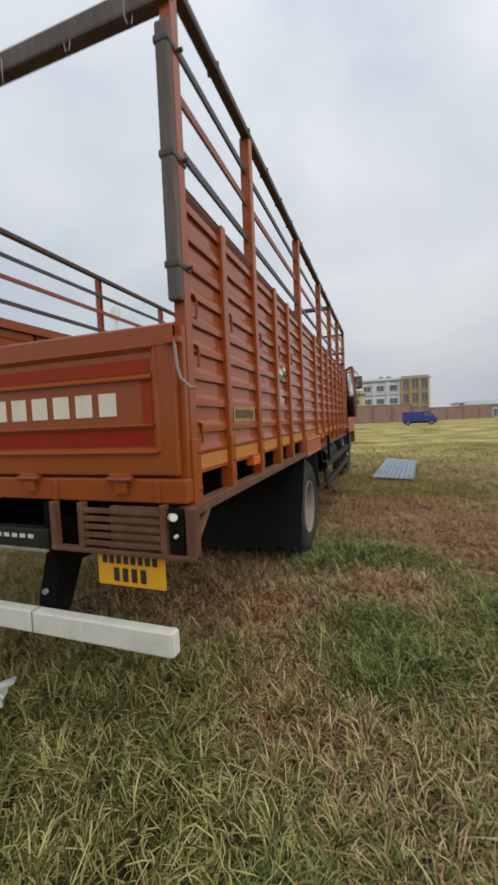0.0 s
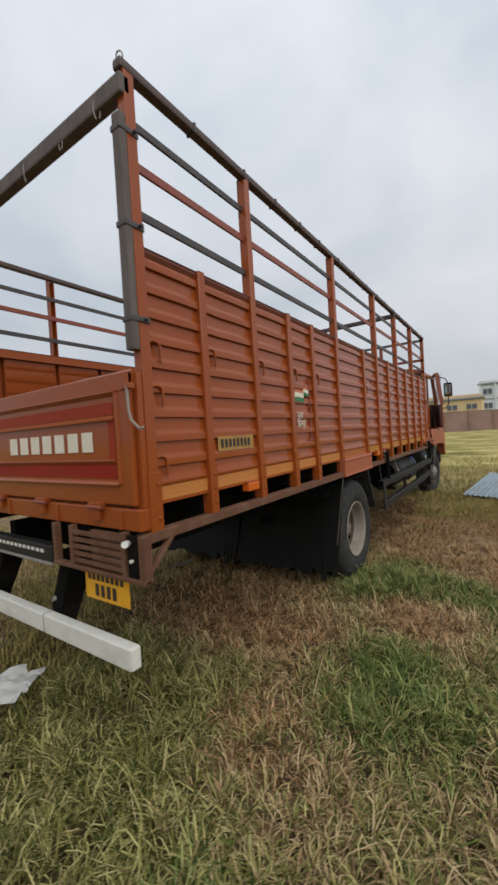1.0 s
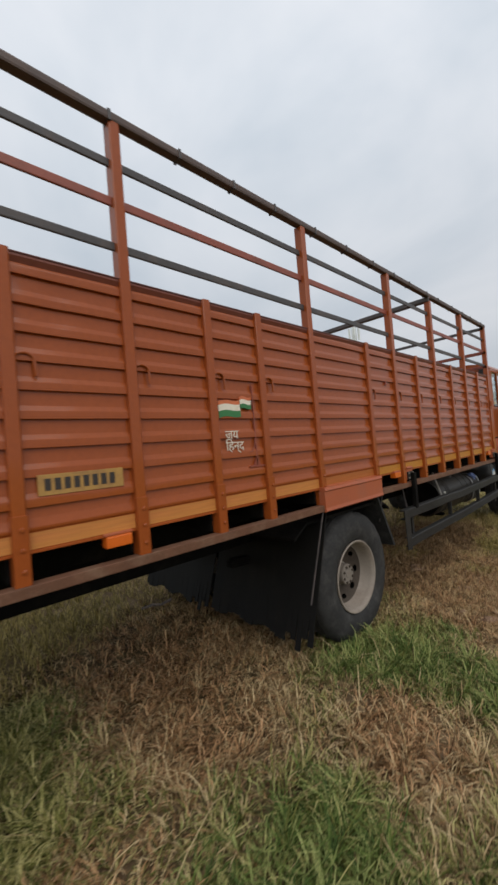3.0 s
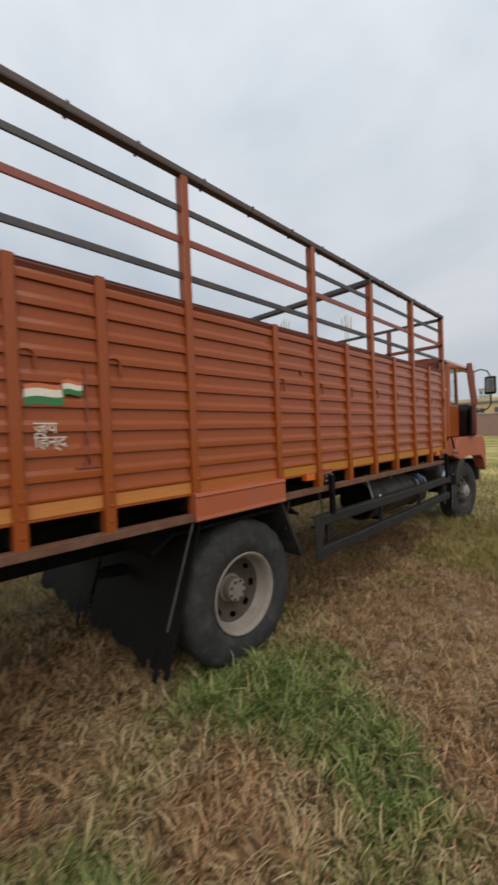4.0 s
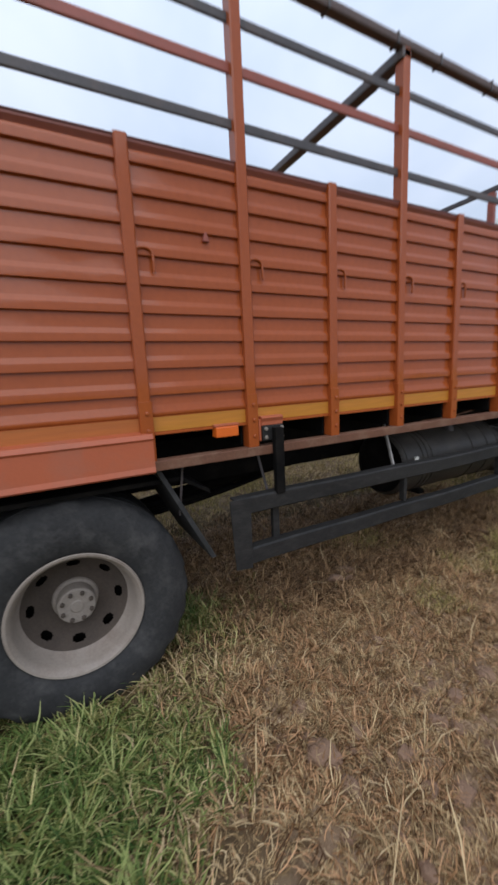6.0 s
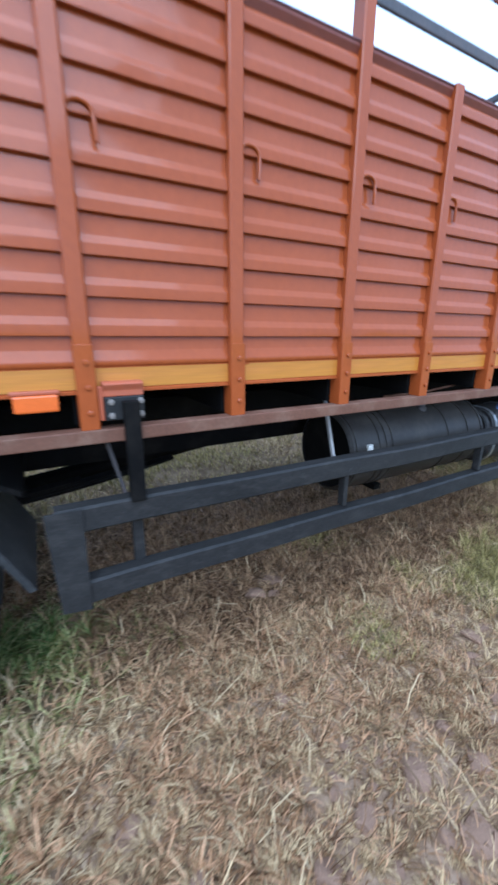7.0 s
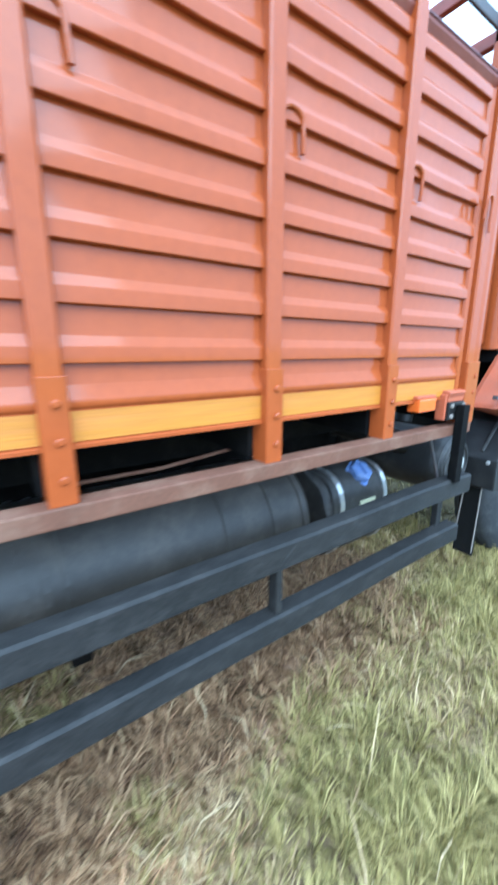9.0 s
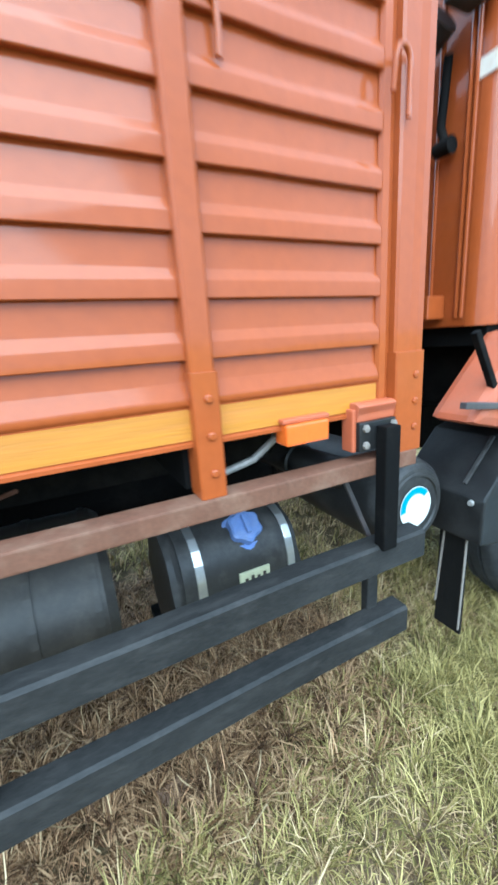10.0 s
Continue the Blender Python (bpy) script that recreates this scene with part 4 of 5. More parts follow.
part("red_frame", box(GX0 + 0.11, GX1 - 0.11, -0.0785, -0.0765, 1.398, 1.462, 0), RED, gate, "red painted border")
part("red_frame", box(GX0 + 0.11, GX1 - 0.11, -0.0785, -0.0765, 1.690, 1.745, 0), RED_FADED, gate, "faded red painted border")
part("red_frame", box(GX1 - 0.15, GX1 - 0.105, -0.0785, -0.0765, 1.469, 1.677, 0), RED_FADED, gate)


def letter_block(x, kind):
    """A plain white block of a letter's size; brand lettering is not spelt."""
    w = 0.088
    return box(x, x + w, -0.080, -0.0768, 1.522, 1.618, 0.0012)


for k in range(7):
    part("letter_block", letter_block(-0.306 - 0.088 - 0.124 * k, k), LETTER, gate)
for x in (-0.30, -0.80, -1.3, -1.8, -2.2):
    hg = part("hinge", box(x - 0.05, x + 0.05, -0.10, -0.06, 1.262, 1.285, 0.004), ORANGE, gate)
    part("hinge_pin", rod([(x - 0.06, -0.095, 1.262), (x + 0.06, -0.095, 1.262)], 0.011), ORANGE_DARK, hg)
    part("hinge_strap", box(x - 0.03, x + 0.03, -0.094, -0.076, 1.20, 1.26, 0.003), ORANGE, hg)
latch = part("latch", rod([(-0.01, -0.095, 1.80), (0.0, -0.10, 1.70), (0.012, -0.10, 1.655), (0.05, -0.09, 1.615), (0.055, -0.07, 1.62)], 0.0065), RIM, gate, "bent latch handle")
part("latch_bracket", box(-0.05, 0.012, -0.10, -0.07, 1.79, 1.815, 0.004), ORANGE, latch)
part("rear_sill", box(-WIDTH, 0.0, -0.075, 0.03, 1.162, 1.262, 0.008), ORANGE, truck, "orange rear sill")
part("corner_plate", box(-0.10, -0.004, -0.044, -0.014, 1.263, 1.868, 0.003), ORANGE, truck)
for x in (-0.13, -0.66, -1.2, -1.75):
    part("sill_rib", box(x - 0.012, x + 0.012, -0.084, -0.072, 1.165, 1.25, 0.003), ORANGE, truck)

# slatted lamp guard, frame, brace
lg = new("lamp_guard")
lg.parent = truck
tagged(lg, "brown slatted steel rear lamp guard")
for z in (0.985, 1.02, 1.055, 1.09, 1.125):
    part("slat", box(-0.50, -0.10, -0.10, -0.085, z - 0.009, z + 0.012, 0.002), STEEL_BROWN, lg)
part("backing", box(-0.37, -0.09, -0.084, -0.06, 0.975, 1.145, 0.003), STEEL_BROWN, lg)
for x in (-0.51, -0.665, -0.10):
    part("upright", box(x - 0.014, x + 0.014, -0.105, -0.07, 0.955, 1.16, 0.003), STEEL_BROWN, lg)
part("bottom_rail", box(-0.68, 0.045, -0.108, -0.07, 0.942, 0.962, 0.004), STEEL_BROWN, lg)
part("corner_upright", box(0.0, 0.045, -0.10, -0.06, 0.945, 1.15, 0.004), STEEL_BROWN, lg)
part("diagonal_brace", bar((0.0, -0.07, 0.955), (0.0, 0.10, 1.11), 0.03, 0.02), STEEL_BROWN, lg)
part("lamp_plate", box(-0.075, -0.012, -0.098, -0.085, 0.965, 1.15, 0.003), BLACK, lg)
part("lamp_stud", lathe([(-0.115, 0.0), (-0.112, 0.008), (-0.098, 0.008)], 10, "y", (-0.04, 0, 1.04)), WHITE, lg)
part("outline_lamp", rod([(-0.055, -0.11, 1.118), (-0.02, -0.150, 1.128)], 0.015, 16), WHITE, truck, "small white outline lamp")

# number plate with plain bars
np_ = part("number_plate", box(-0.462, -0.124, -0.067, -0.061, 0.795, 0.958, 0.002), PLATE, truck, "yellow number plate with plain dark bars")
for k in range(4):
    part("plate_bar", box(-0.378 + 0.045 * k, -0.351 + 0.045 * k, -0.0694, -0.0673, 0.815, 0.874, 0.0), INK, np_)
for k in range(8):
    part("plate_bar", box(-0.434 + 0.036 * k, -0.411 + 0.036 * k, -0.0694, -0.0673, 0.892, 0.946, 0.0), INK, np_)
for x in (-0.42, -0.17):
    part("plate_bracket", box(x - 0.012, x + 0.012, -0.0605, -0.052, 0.90, 1.16, 0.002), BLACK, truck)

# rear black step bumper
rb = part("rear_bumper", box(-1.75, -0.70, -0.10, -0.04, 0.94, 1.03, 0.008), PLASTIC, truck, "black rear cross bumper with pale bars")
for k in range(12):
    part("pale_bar", box(-0.82 - 0.05 * k, -0.79 - 0.05 * k, -0.1035, -0.1005, 0.985, 1.003, 0), WHITE, rb)
part("bumper_edge", box(-1.75, -0.71, -0.108, -0.09, 0.925, 0.938, 0.003), SILVER, rb)
part("tow_bracket", box(-0.74, -0.70, -0.08, -0.04, 0.96, 1.15, 0.004), BLACK, truck)

# white underrun beam and its arms
ub = part("underrun_beam", box(-WIDTH + 0.05, -0.085, -0.112, -0.055, 0.538, 0.640, 0.008), WHITE, truck, "white painted rear underrun beam")
part("beam_seam", box(-0.826, -0.819, -0.1130, -0.052, 0.5375, 0.6405, 0.001), HUB, ub)
part("beam_end_cap", box(-0.086, -0.077, -0.108, -0.059, 0.542, 0.636, 0.003), WHITE, ub)
for x in (-0.80, -1.60):
    part("beam_arm", prism([(-0.046, 0.54), (-0.046, 0.66), (0.04, 0.96), (0.22, 0.96), (0.16, 0.84), (0.02, 0.53)], "x", x - 0.05, x + 0.05, 0.004), BLACK, truck)
    part("arm_bolt", lathe([(-0.075, 0.0), (-0.075, 0.012), (-0.06, 0.014)], 8, "y", (x + 0.02, 0, 0.72)), SILVER, truck)

# far side lamp guard, plain
part("lamp_guard_far", box(-WIDTH, -1.9, -0.10, -0.07, 0.945, 1.15, 0.004), STEEL_BROWN, truck)

# ---- markings on the side ----
part("lashing_lug", prism([(3.52, 2.10), (3.55, 2.10), (3.54, 2.138), (3.53, 2.138)], "x", -0.04, -0.019, 0.002), ORANGE_DARK, truck)

sg = part("side_number_sign", box(-0.040, -0.0370, 0.51, 0.865, 1.478, 1.562, 0.001), SIGN_YELLOW, truck, "worn yellow sign with plain dark bars")
for k in range(8):
    part("sign_bar", box(-0.0367, -0.0355, 0.535 + 0.038 * k, 0.559 + 0.038 * k, 1.497, 1.545, 0), INK, sg)

sg.location.x = PROUD + 0.005
flag = new("painted_flag")
flag.location.x = PROUD + 0.005
flag.parent = truck
tagged(flag, "small painted three-colour flag on a dark pole")


def strip(y0, y1, z0, z1, lift, material, name):
    """A waving painted strip that follows the sheet."""
    n, bm = 10, bmesh.new()
    rows = []
    for i in range(n + 1):
        u = i / n
        w = 0.006 * math.sin(5.5 * u)
        rows.append([bm.verts.new((-0.0378 + d, y0 + (y1 - y0) * u, z + lift * u + w)) for d, z in ((0, z0), (0, z1), (-0.02, z1), (-0.02, z0))])
    for a, b in zip(rows, rows[1:]):
        for k in range(4):
            bm.faces.new((a[k], b[k], b[(k + 1) % 4], a[(k + 1) % 4]))
    bm.faces.new(rows[0])
    bm.faces.new(rows[-1][::-1])
    part(name, bm, material, flag)


strip(1.462, 1.63, 1.788, 1.826, 0.012, GREEN_PAINT, "green_band")
strip(1.462, 1.63, 1.826, 1.862, 0.012, LETTER, "white_band")
strip(1.462, 1.63, 1.862, 1.884, 0.012, SAFFRON, "saffron_band")
strip(1.626, 1.72, 1.842, 1.868, 0.006, GREEN_PAINT, "green_band")
strip(1.626, 1.72, 1.868, 1.894, 0.006, LETTER, "white_band")
strip(1.626, 1.72, 1.894, 1.912, 0.006, SAFFRON, "saffron_band")
part("pole", box(-0.05, -0.0375, 1.735, 1.743, 1.50, 1.99, 0), ORANGE_DARK, flag)
part("pole_base", prism([(1.675, 1.487), (1.805, 1.487), (1.805, 1.494), (1.765, 1.50), (1.745, 1.54), (1.733, 1.54), (1.715, 1.50), (1.675, 1.494)], "x", -0.05, -0.0375), ORANGE_DARK, flag)
part("pole_cord", rod([(-0.038, 1.735, 1.66), (-0.038, 1.722, 1.61), (-0.038, 1.70, 1.585), (-0.038, 1.685, 1.58)], 0.003, 6), ORANGE_DARK, flag)


def words(text, y, z, size, name):
    cu = bpy.data.curves.new(name, "FONT")
    cu.body, cu.size, cu.extrude = text, size, 0.001
    tmp = new(name, cu)
    me = bpy.data.meshes.new_from_object(tmp.evaluated_get(bpy.context.evaluated_depsgraph_get()))
    bpy.data.objects.remove(tmp)
    me.materials.append(LETTER)
    ob = new(name, me)
    ob.parent = truck
    ob.matrix_basis = pose(PROUD - 0.0310, y, z, 90, 0, 90)
    tagged(ob, "white hand-painted words")


words("\u091c\u092f", 1.495, 1.665, 0.075, "painted_words")
words("\u093f\u0939\u0928\u094d\u0926", 1.495, 1.600, 0.075, "painted_words")

# ---- cab ----
cab = new("cab")
cab.parent = truck
tagged(cab, "orange lorry cab with its door standing open")
CX0, CX1, CY0, CY1 = -2.3, -0.10, 7.42, 8.98
part("rear_wall", box(CX0 + 0.03, CX1 - 0.071, CY0 + 0.002, CY0 + 0.035, 1.47, 2.64, 0.006), ORANGE, cab)
RC = 0.07
arc = [(CX1 - RC + r_ * math.cos(u), CY0 + RC - r_ * math.sin(u)) for r_, us in ((RC, np.linspace(0, math.pi / 2, 13)), (RC - 0.03, np.linspace(math.pi / 2, 0, 13))) for u in us]
part("rear_corner", prism(arc, "z", 1.47, 2.62), ORANGE, cab, smooth=True)
for x in (CX1 - 0.085, CX1 - 0.105, CX1 - 0.21):
    part("corner_bead", rod([(x, CY0 - 0.001, 1.5), (x, CY0 - 0.001, 2.6)], 0.007, 8), ORANGE, cab, smooth=True)
part("quarter_panel", box(CX1 - 0.03, CX1 - 0.002, CY0 + 0.072, 7.96, 1.47, 1.99, 0.006), ORANGE, cab)
part("quarter_pillar", box(CX1 - 0.04, CX1 - 0.004, CY0 + 0.071, CY0 + 0.15, 1.985, 2.60, 0.004), ORANGE, cab)
part("door_pillar", prism([(7.90, 1.985), (7.96, 1.985), (7.93, 2.60), (7.88, 2.60)], "x", CX1 - 0.05, CX1 - 0.004, 0.004), ORANGE, cab)
part("cant_rail", box(CX1 - 0.05, CX1 - 0.006, CY0 + 0.072, 8.80, 2.575, 2.64, 0.008), ORANGE, cab)
part("front_pillar", prism([(8.90, 1.95), (8.98, 1.95), (8.82, 2.62), (8.76, 2.62)], "x", CX1 - 0.05, CX1 - 0.004, 0.004), ORANGE, cab)
part("front_pillar", prism([(8.90, 1.95), (8.98, 1.95), (8.82, 2.62), (8.76, 2.62)], "x", CX0, CX0 + 0.05, 0.004), ORANGE, cab)
part("front_panel", box(CX0, CX1, 8.93, CY1, 1.30, 1.96, 0.02), ORANGE, cab)
part("left_wall", box(CX0, CX0 + 0.03, CY0, 8.95, 1.47, 1.98, 0.006), ORANGE, cab)
part("left_pillar", box(CX0, CX0 + 0.04, CY0, CY0 + 0.15, 1.98, 2.6, 0.006), ORANGE, cab)
part("left_cant_rail", box(CX0, CX0 + 0.05, CY0, 8.80, 2.575, 2.64, 0.008), ORANGE, cab)
part("roof", prism([(CX0, 2.63), (CX0 + 0.06, 2.70), (CX0 + 0.3, 2.74), (CX1 - 0.3, 2.74), (CX1 - 0.06, 2.70), (CX1, 2.63)], "y", CY0, 8.82, 0.004), ORANGE, cab, smooth=True)
part("cab_floor", box(CX0 + 0.02, CX1 - 0.02, CY0 + 0.05, 8.95, 1.40, 1.47, 0.004), BLACK, cab)
part("dashboard", prism([(8.55, 1.47), (8.92, 1.47), (8.92, 2.0), (8.7, 2.02), (8.6, 1.9)], "x", CX0 + 0.04, CX1 - 0.05, 0.01), INTERIOR, cab)
part("inner_lining", box(CX0 + 0.04, CX1 - 0.05, CY0 + 0.04, CY0 + 0.05, 1.47, 2.6, 0), INTERIOR, cab)
seat = part("seat", box(-0.85, -0.3, 7.55, 8.05, 1.50, 1.75, 0.05), INTERIOR, cab)
part("seat_back", box(-0.85, -0.3, 7.50, 7.62, 1.75, 2.2, 0.04), INTERIOR, seat)
part("steering_wheel", rod([(-0.58 + 0.22 * math.cos(u), 8.42 + 0.1 * math.sin(u), 2.0 + 0.19 * math.sin(u)) for u in np.linspace(0, 2 * math.pi, 25)], 0.014), INTERIOR, cab)
part("quarter_window", box(CX1 - 0.024, CX1 - 0.018, CY0 + 0.15, 7.90, 1.99, 2.575, 0), GLASS, cab)
part("window_seal", box(CX1 - 0.03, CX1 + 0.002, CY0 + 0.148, 7.90, 1.985, 2.005, 0.004), PLASTIC, cab)
# snorkel with louvres behind the cab
sn = part("air_intake", box(-0.220, -0.118, 7.29, 7.405, 2.355, 2.665, 0.012), DRUM, cab, "black louvred air intake box")
for k in range(12):
    part("louvre", box(-0.120, -0.111, 7.30, 7.395, 2.372 + 0.024 * k, 2.377 + 0.024 * k, 0.002), PLASTIC, sn)
part("intake_pipe", rod([(-0.25, 7.34, 2.36), (-0.45, 7.34, 2.25), (-0.5, 7.32, 1.4), (-0.5, 7.26, 1.05)], 0.05, 14), PLASTIC, sn, smooth=True)
part("pale_sticker", box(-0.186, -0.118, 7.4185, 7.4215, 2.185, 2.235, 0), LETTER, cab)
part("cab_bracket", box(-0.32, -0.25, 7.33, 7.42, 1.50, 1.58, 0.006), ORANGE, cab)
part("bracket_bolt", lathe([(7.29, 0.0), (7.29, 0.014), (7.30, 0.014)], 10, "y", (-0.285, 0.03, 1.54)), SILVER, cab)

# open door, hinged at its front edge
door = new("door")
door.parent = cab
door.location, door.rotation_euler = (CX1, 8.86, 0), (0, 0, radians(15.5))
tagged(door, "orange cab door standing open")
part("door_skin", prism([(0.0, 1.47), (-0.90, 1.47), (-0.92, 1.70), (-0.91, 1.98), (0.02, 1.98), (0.03, 1.7)], "x", -0.012, 0.012, 0.004), ORANGE, door)
part("door_lining", prism([(-0.03, 1.52), (-0.86, 1.52), (-0.86, 1.95), (-0.03, 1.95)], "x", -0.04, -0.012, 0.006), MAROON, door)
fr = bmesh.new()
for p, q in (((-0.90, 1.97), (-0.86, 2.64)), ((-0.86, 2.64), (-0.10, 2.64)), ((-0.10, 2.64), (0.0, 1.97))):
    bar((-0.11 * (p[1] - 1.97), p[0], p[1]), (-0.11 * (q[1] - 1.97), q[0], q[1]), 0.04, 0.075, bm=fr, up=(1, 0, 0))
part("window_frame", fr, ORANGE_DARK, door)
part("door_seal", prism([(-0.905, 1.50), (-0.925, 1.70), (-0.915, 1.97), (-0.90, 1.97), (-0.905, 1.7), (-0.89, 1.5)], "x", -0.05, -0.004), MAROON, door)
part("door_glass", prism([(-0.87, 1.98), (-0.84, 2.62), (-0.12, 2.62), (-0.03, 1.98)], "x", -0.002, 0.002), GLASS, door)

# mirror on its arm
mir = new("wing_mirror")
mir.parent = cab
part("arm", rod([(-0.11, 8.82, 2.6), (0.02, 8.85, 2.64), (0.12, 8.87, 2.60), (0.165, 8.87, 2.5), (0.165, 8.87, 2.0), (0.1, 8.9, 1.92), (-0.11, 8.93, 1.88)], 0.012), PLASTIC, mir)
part("housing", box(0.075, 0.255, 8.84, 8.90, 2.18, 2.50, 0.03), BLACK, mir)
part("mirror_glass", box(0.10, 0.23, 8.835, 8.842, 2.22, 2.46, 0.002), MIRROR, mir)

# wheel arch, step and mudguard below the cab
part("cab_wing", prism([(7.47, 1.45), (7.20, 1.185), (7.60, 1.09), (7.95, 1.14), (8.70, 1.14), (8.86, 1.06), (8.96, 0.86), (9.05, 0.80), (9.075, 1.0), (9.06, 1.18), (9.02, 1.31), (8.94, 1.41), (8.82, 1.46)], "x", -0.13, 0.03, 0.03), ORANGE_LIGHT, cab, "orange wing over the front wheel")
part("cab_skirt", box(CX0 + 0.1, -0.14, 7.6, 8.97, 1.15, 1.46, 0.01), BLACK, cab)
part("bumper", box(CX0, -0.08, 8.96, 9.10, 0.62, 1.02, 0.03), PLASTIC, cab)
part("wing_stay", bar((0.0, 7.225, 1.452), (0.012, 7.325, 1.265), 0.022, 0.020), BLACK, cab)
part("wing_step", bar((0.030, 7.150, 1.250), (0.030, 7.42, 1.215), 0.022, 0.020), STEEL_DARK, cab)
mg = part("front_mudguard", prism([(7.30, 0.750), (7.30, 0.910), (7.47, 1.085), (7.62, 1.12), (7.78, 1.10), (7.66, 1.00), (7.52, 0.88), (7.46, 0.72)], "x", -0.30, 0.028, 0.008), PLASTIC, cab, "black plastic front mudguard")
part("mudguard_lip", bar((0.030, 7.455, 0.730), (0.030, 7.525, 0.880), 0.014, 0.030), DRUM, mg)
part("mudguard_lip", bar((0.030, 7.525, 0.880), (0.030, 7.665, 1.00), 0.014, 0.030), DRUM, mg)
part("moulded_rib", bar((-0.06, 7.325, 0.945), (-0.06, 7.465, 1.090), 0.014, 0.010), DRUM, mg)
part("mudguard_screw", lathe([(7.290, 0.0), (7.290, 0.009), (7.301, 0.011)], 10, "y", (-0.015, 0, 0.895)), SILVER, mg)
ff = part("front_mud_flap", box(-0.150, -0.040, 7.335, 7.345, 0.33, 0.80, 0.003), FLAP, cab, "charcoal rubber flap with pale worn edges")
part("flap_edge", bar((-0.040, 7.333, 0.76), (-0.046, 7.333, 0.35), 0.010, 0.006), HUB, ff)
part("flap_edge", bar((-0.125, 7.333, 0.78), (-0.148, 7.333, 0.42), 0.014, 0.006), HUB, ff)
part("cab_latch", rod([(-0.285, 7.415, 2.30), (-0.285, 7.395, 2.10), (-0.255, 7.385, 2.04)], 0.014, 10), BLACK, cab, smooth=True)
part("latch_knuckle", lathe([(-0.03, 0.0), (-0.03, 0.022), (0.03, 0.026), (0.03, 0.0)], 16, "x", (-0.262, 7.385, 2.035)), BLACK, cab)

# ---- loose things on the ground ----
def roofing_sheet():
    a, b, c = Vector((0.49, 7.6, 0.10)), Vector((1.32, 7.15, 0.10)), Vector((0.84, 11.2, 0.14))
    bm, n, mrows = bmesh.new(), 64, 6
    g = []
    for i in range(n + 1):
        row = []
        for j in range(mrows + 1):
            u, v = i / n, j / mrows
            p = a + (b - a) * u + (c - a) * v
            p.z += 0.012 * math.cos(2 * math.pi * u * 9) + 0.03 * math.sin(3 * v + 1) * u
            row.append(bm.verts.new(p))
        g.append(row)
    for i in range(n):
        for j in range(mrows):
            bm.faces.new((g[i][j], g[i + 1][j], g[i + 1][j + 1], g[i][j + 1]))
    bmesh.ops.solidify(bm, geom=bm.faces[:], thickness=0.002)
    tagged(part("roofing_sheet", bm, ROOFING, smooth=True), "pale blue corrugated roofing sheet lying on the grass", "metal sheet")


roofing_sheet()


def white_scrap():
    bm, n = bmesh.new(), 24
    g = []
    for i in range(n + 1):
        row = []
        for j in range(n + 1):
            u, v = i / n, j / n
            x, y = -1.18 - 0.44 * u + 0.18 * v, 0.06 - 0.38 * u - 0.27 * v
            edge = max(abs(2 * u - 1), abs(2 * v - 1)) ** 4
            x, y = x + 0.07 * edge * noise.noise((u * 5, v * 5, 7)), y + 0.07 * edge * noise.noise((u * 5, v * 5, 9))
            row.append(bm.verts.new((x, y, 0.145 + 0.06 * noise.noise((u * 3, v * 3, 1)) + 0.035 * noise.noise((u * 8, v * 8, 4)) + 0.025 * math.sin(5 * u) * (1 - v))))
        g.append(row)
    for i in range(n):
        for j in range(n):
            bm.faces.new((g[i][j], g[i + 1][j], g[i + 1][j + 1], g[i][j + 1]))
    bmesh.ops.solidify(bm, geom=bm.faces[:], thickness=0.006)
    tagged(part("plastic_scrap", bm, CLOTH, smooth=True), "crumpled white plastic sheet lying on grass", "plastic scrap")


white_scrap()


tagged(part("stick", rod([(-2.0, 1.90, 0.07), (-1.93, 1.99, 0.10), (-1.88, 2.05, 0.09), (-1.83, 2.15, 0.13)], 0.014, 8), WOOD_DARK, smooth=True), "broken dry stick lying on the grass", "stick")


# ---- distance ----
def brick_wall(p, q, h):
    """A long boundary wall with a coping and piers."""
    w = part("boundary_wall", bar((p[0], p[1], h / 2 - 0.1), (q[0], q[1], h / 2 - 0.1), 0.25, h + 0.2, 0), BRICK)
    tagged(w, "long old brick boundary wall", "wall", kind="structure")
    part("coping", bar((p[0], p[1], h + 0.04), (q[0], q[1], h + 0.04), 0.36, 0.12, 0.02), BRICK, w)
    n = int(math.hypot(q[0] - p[0], q[1] - p[1]) / 4)
    for k in range(n + 1):
        u = k / n
        x, y = p[0] + (q[0] - p[0]) * u, p[1] + (q[1] - p[1]) * u
        part("pier", box(x - 0.2, x + 0.2, y - 0.35, y + 0.2, -0.2, h + 0.02, 0.02), BRICK, w)


brick_wall((-60, 40), (6, 80), 3.3)
brick_wall((6.3, 80), (60, 120), 2.5)


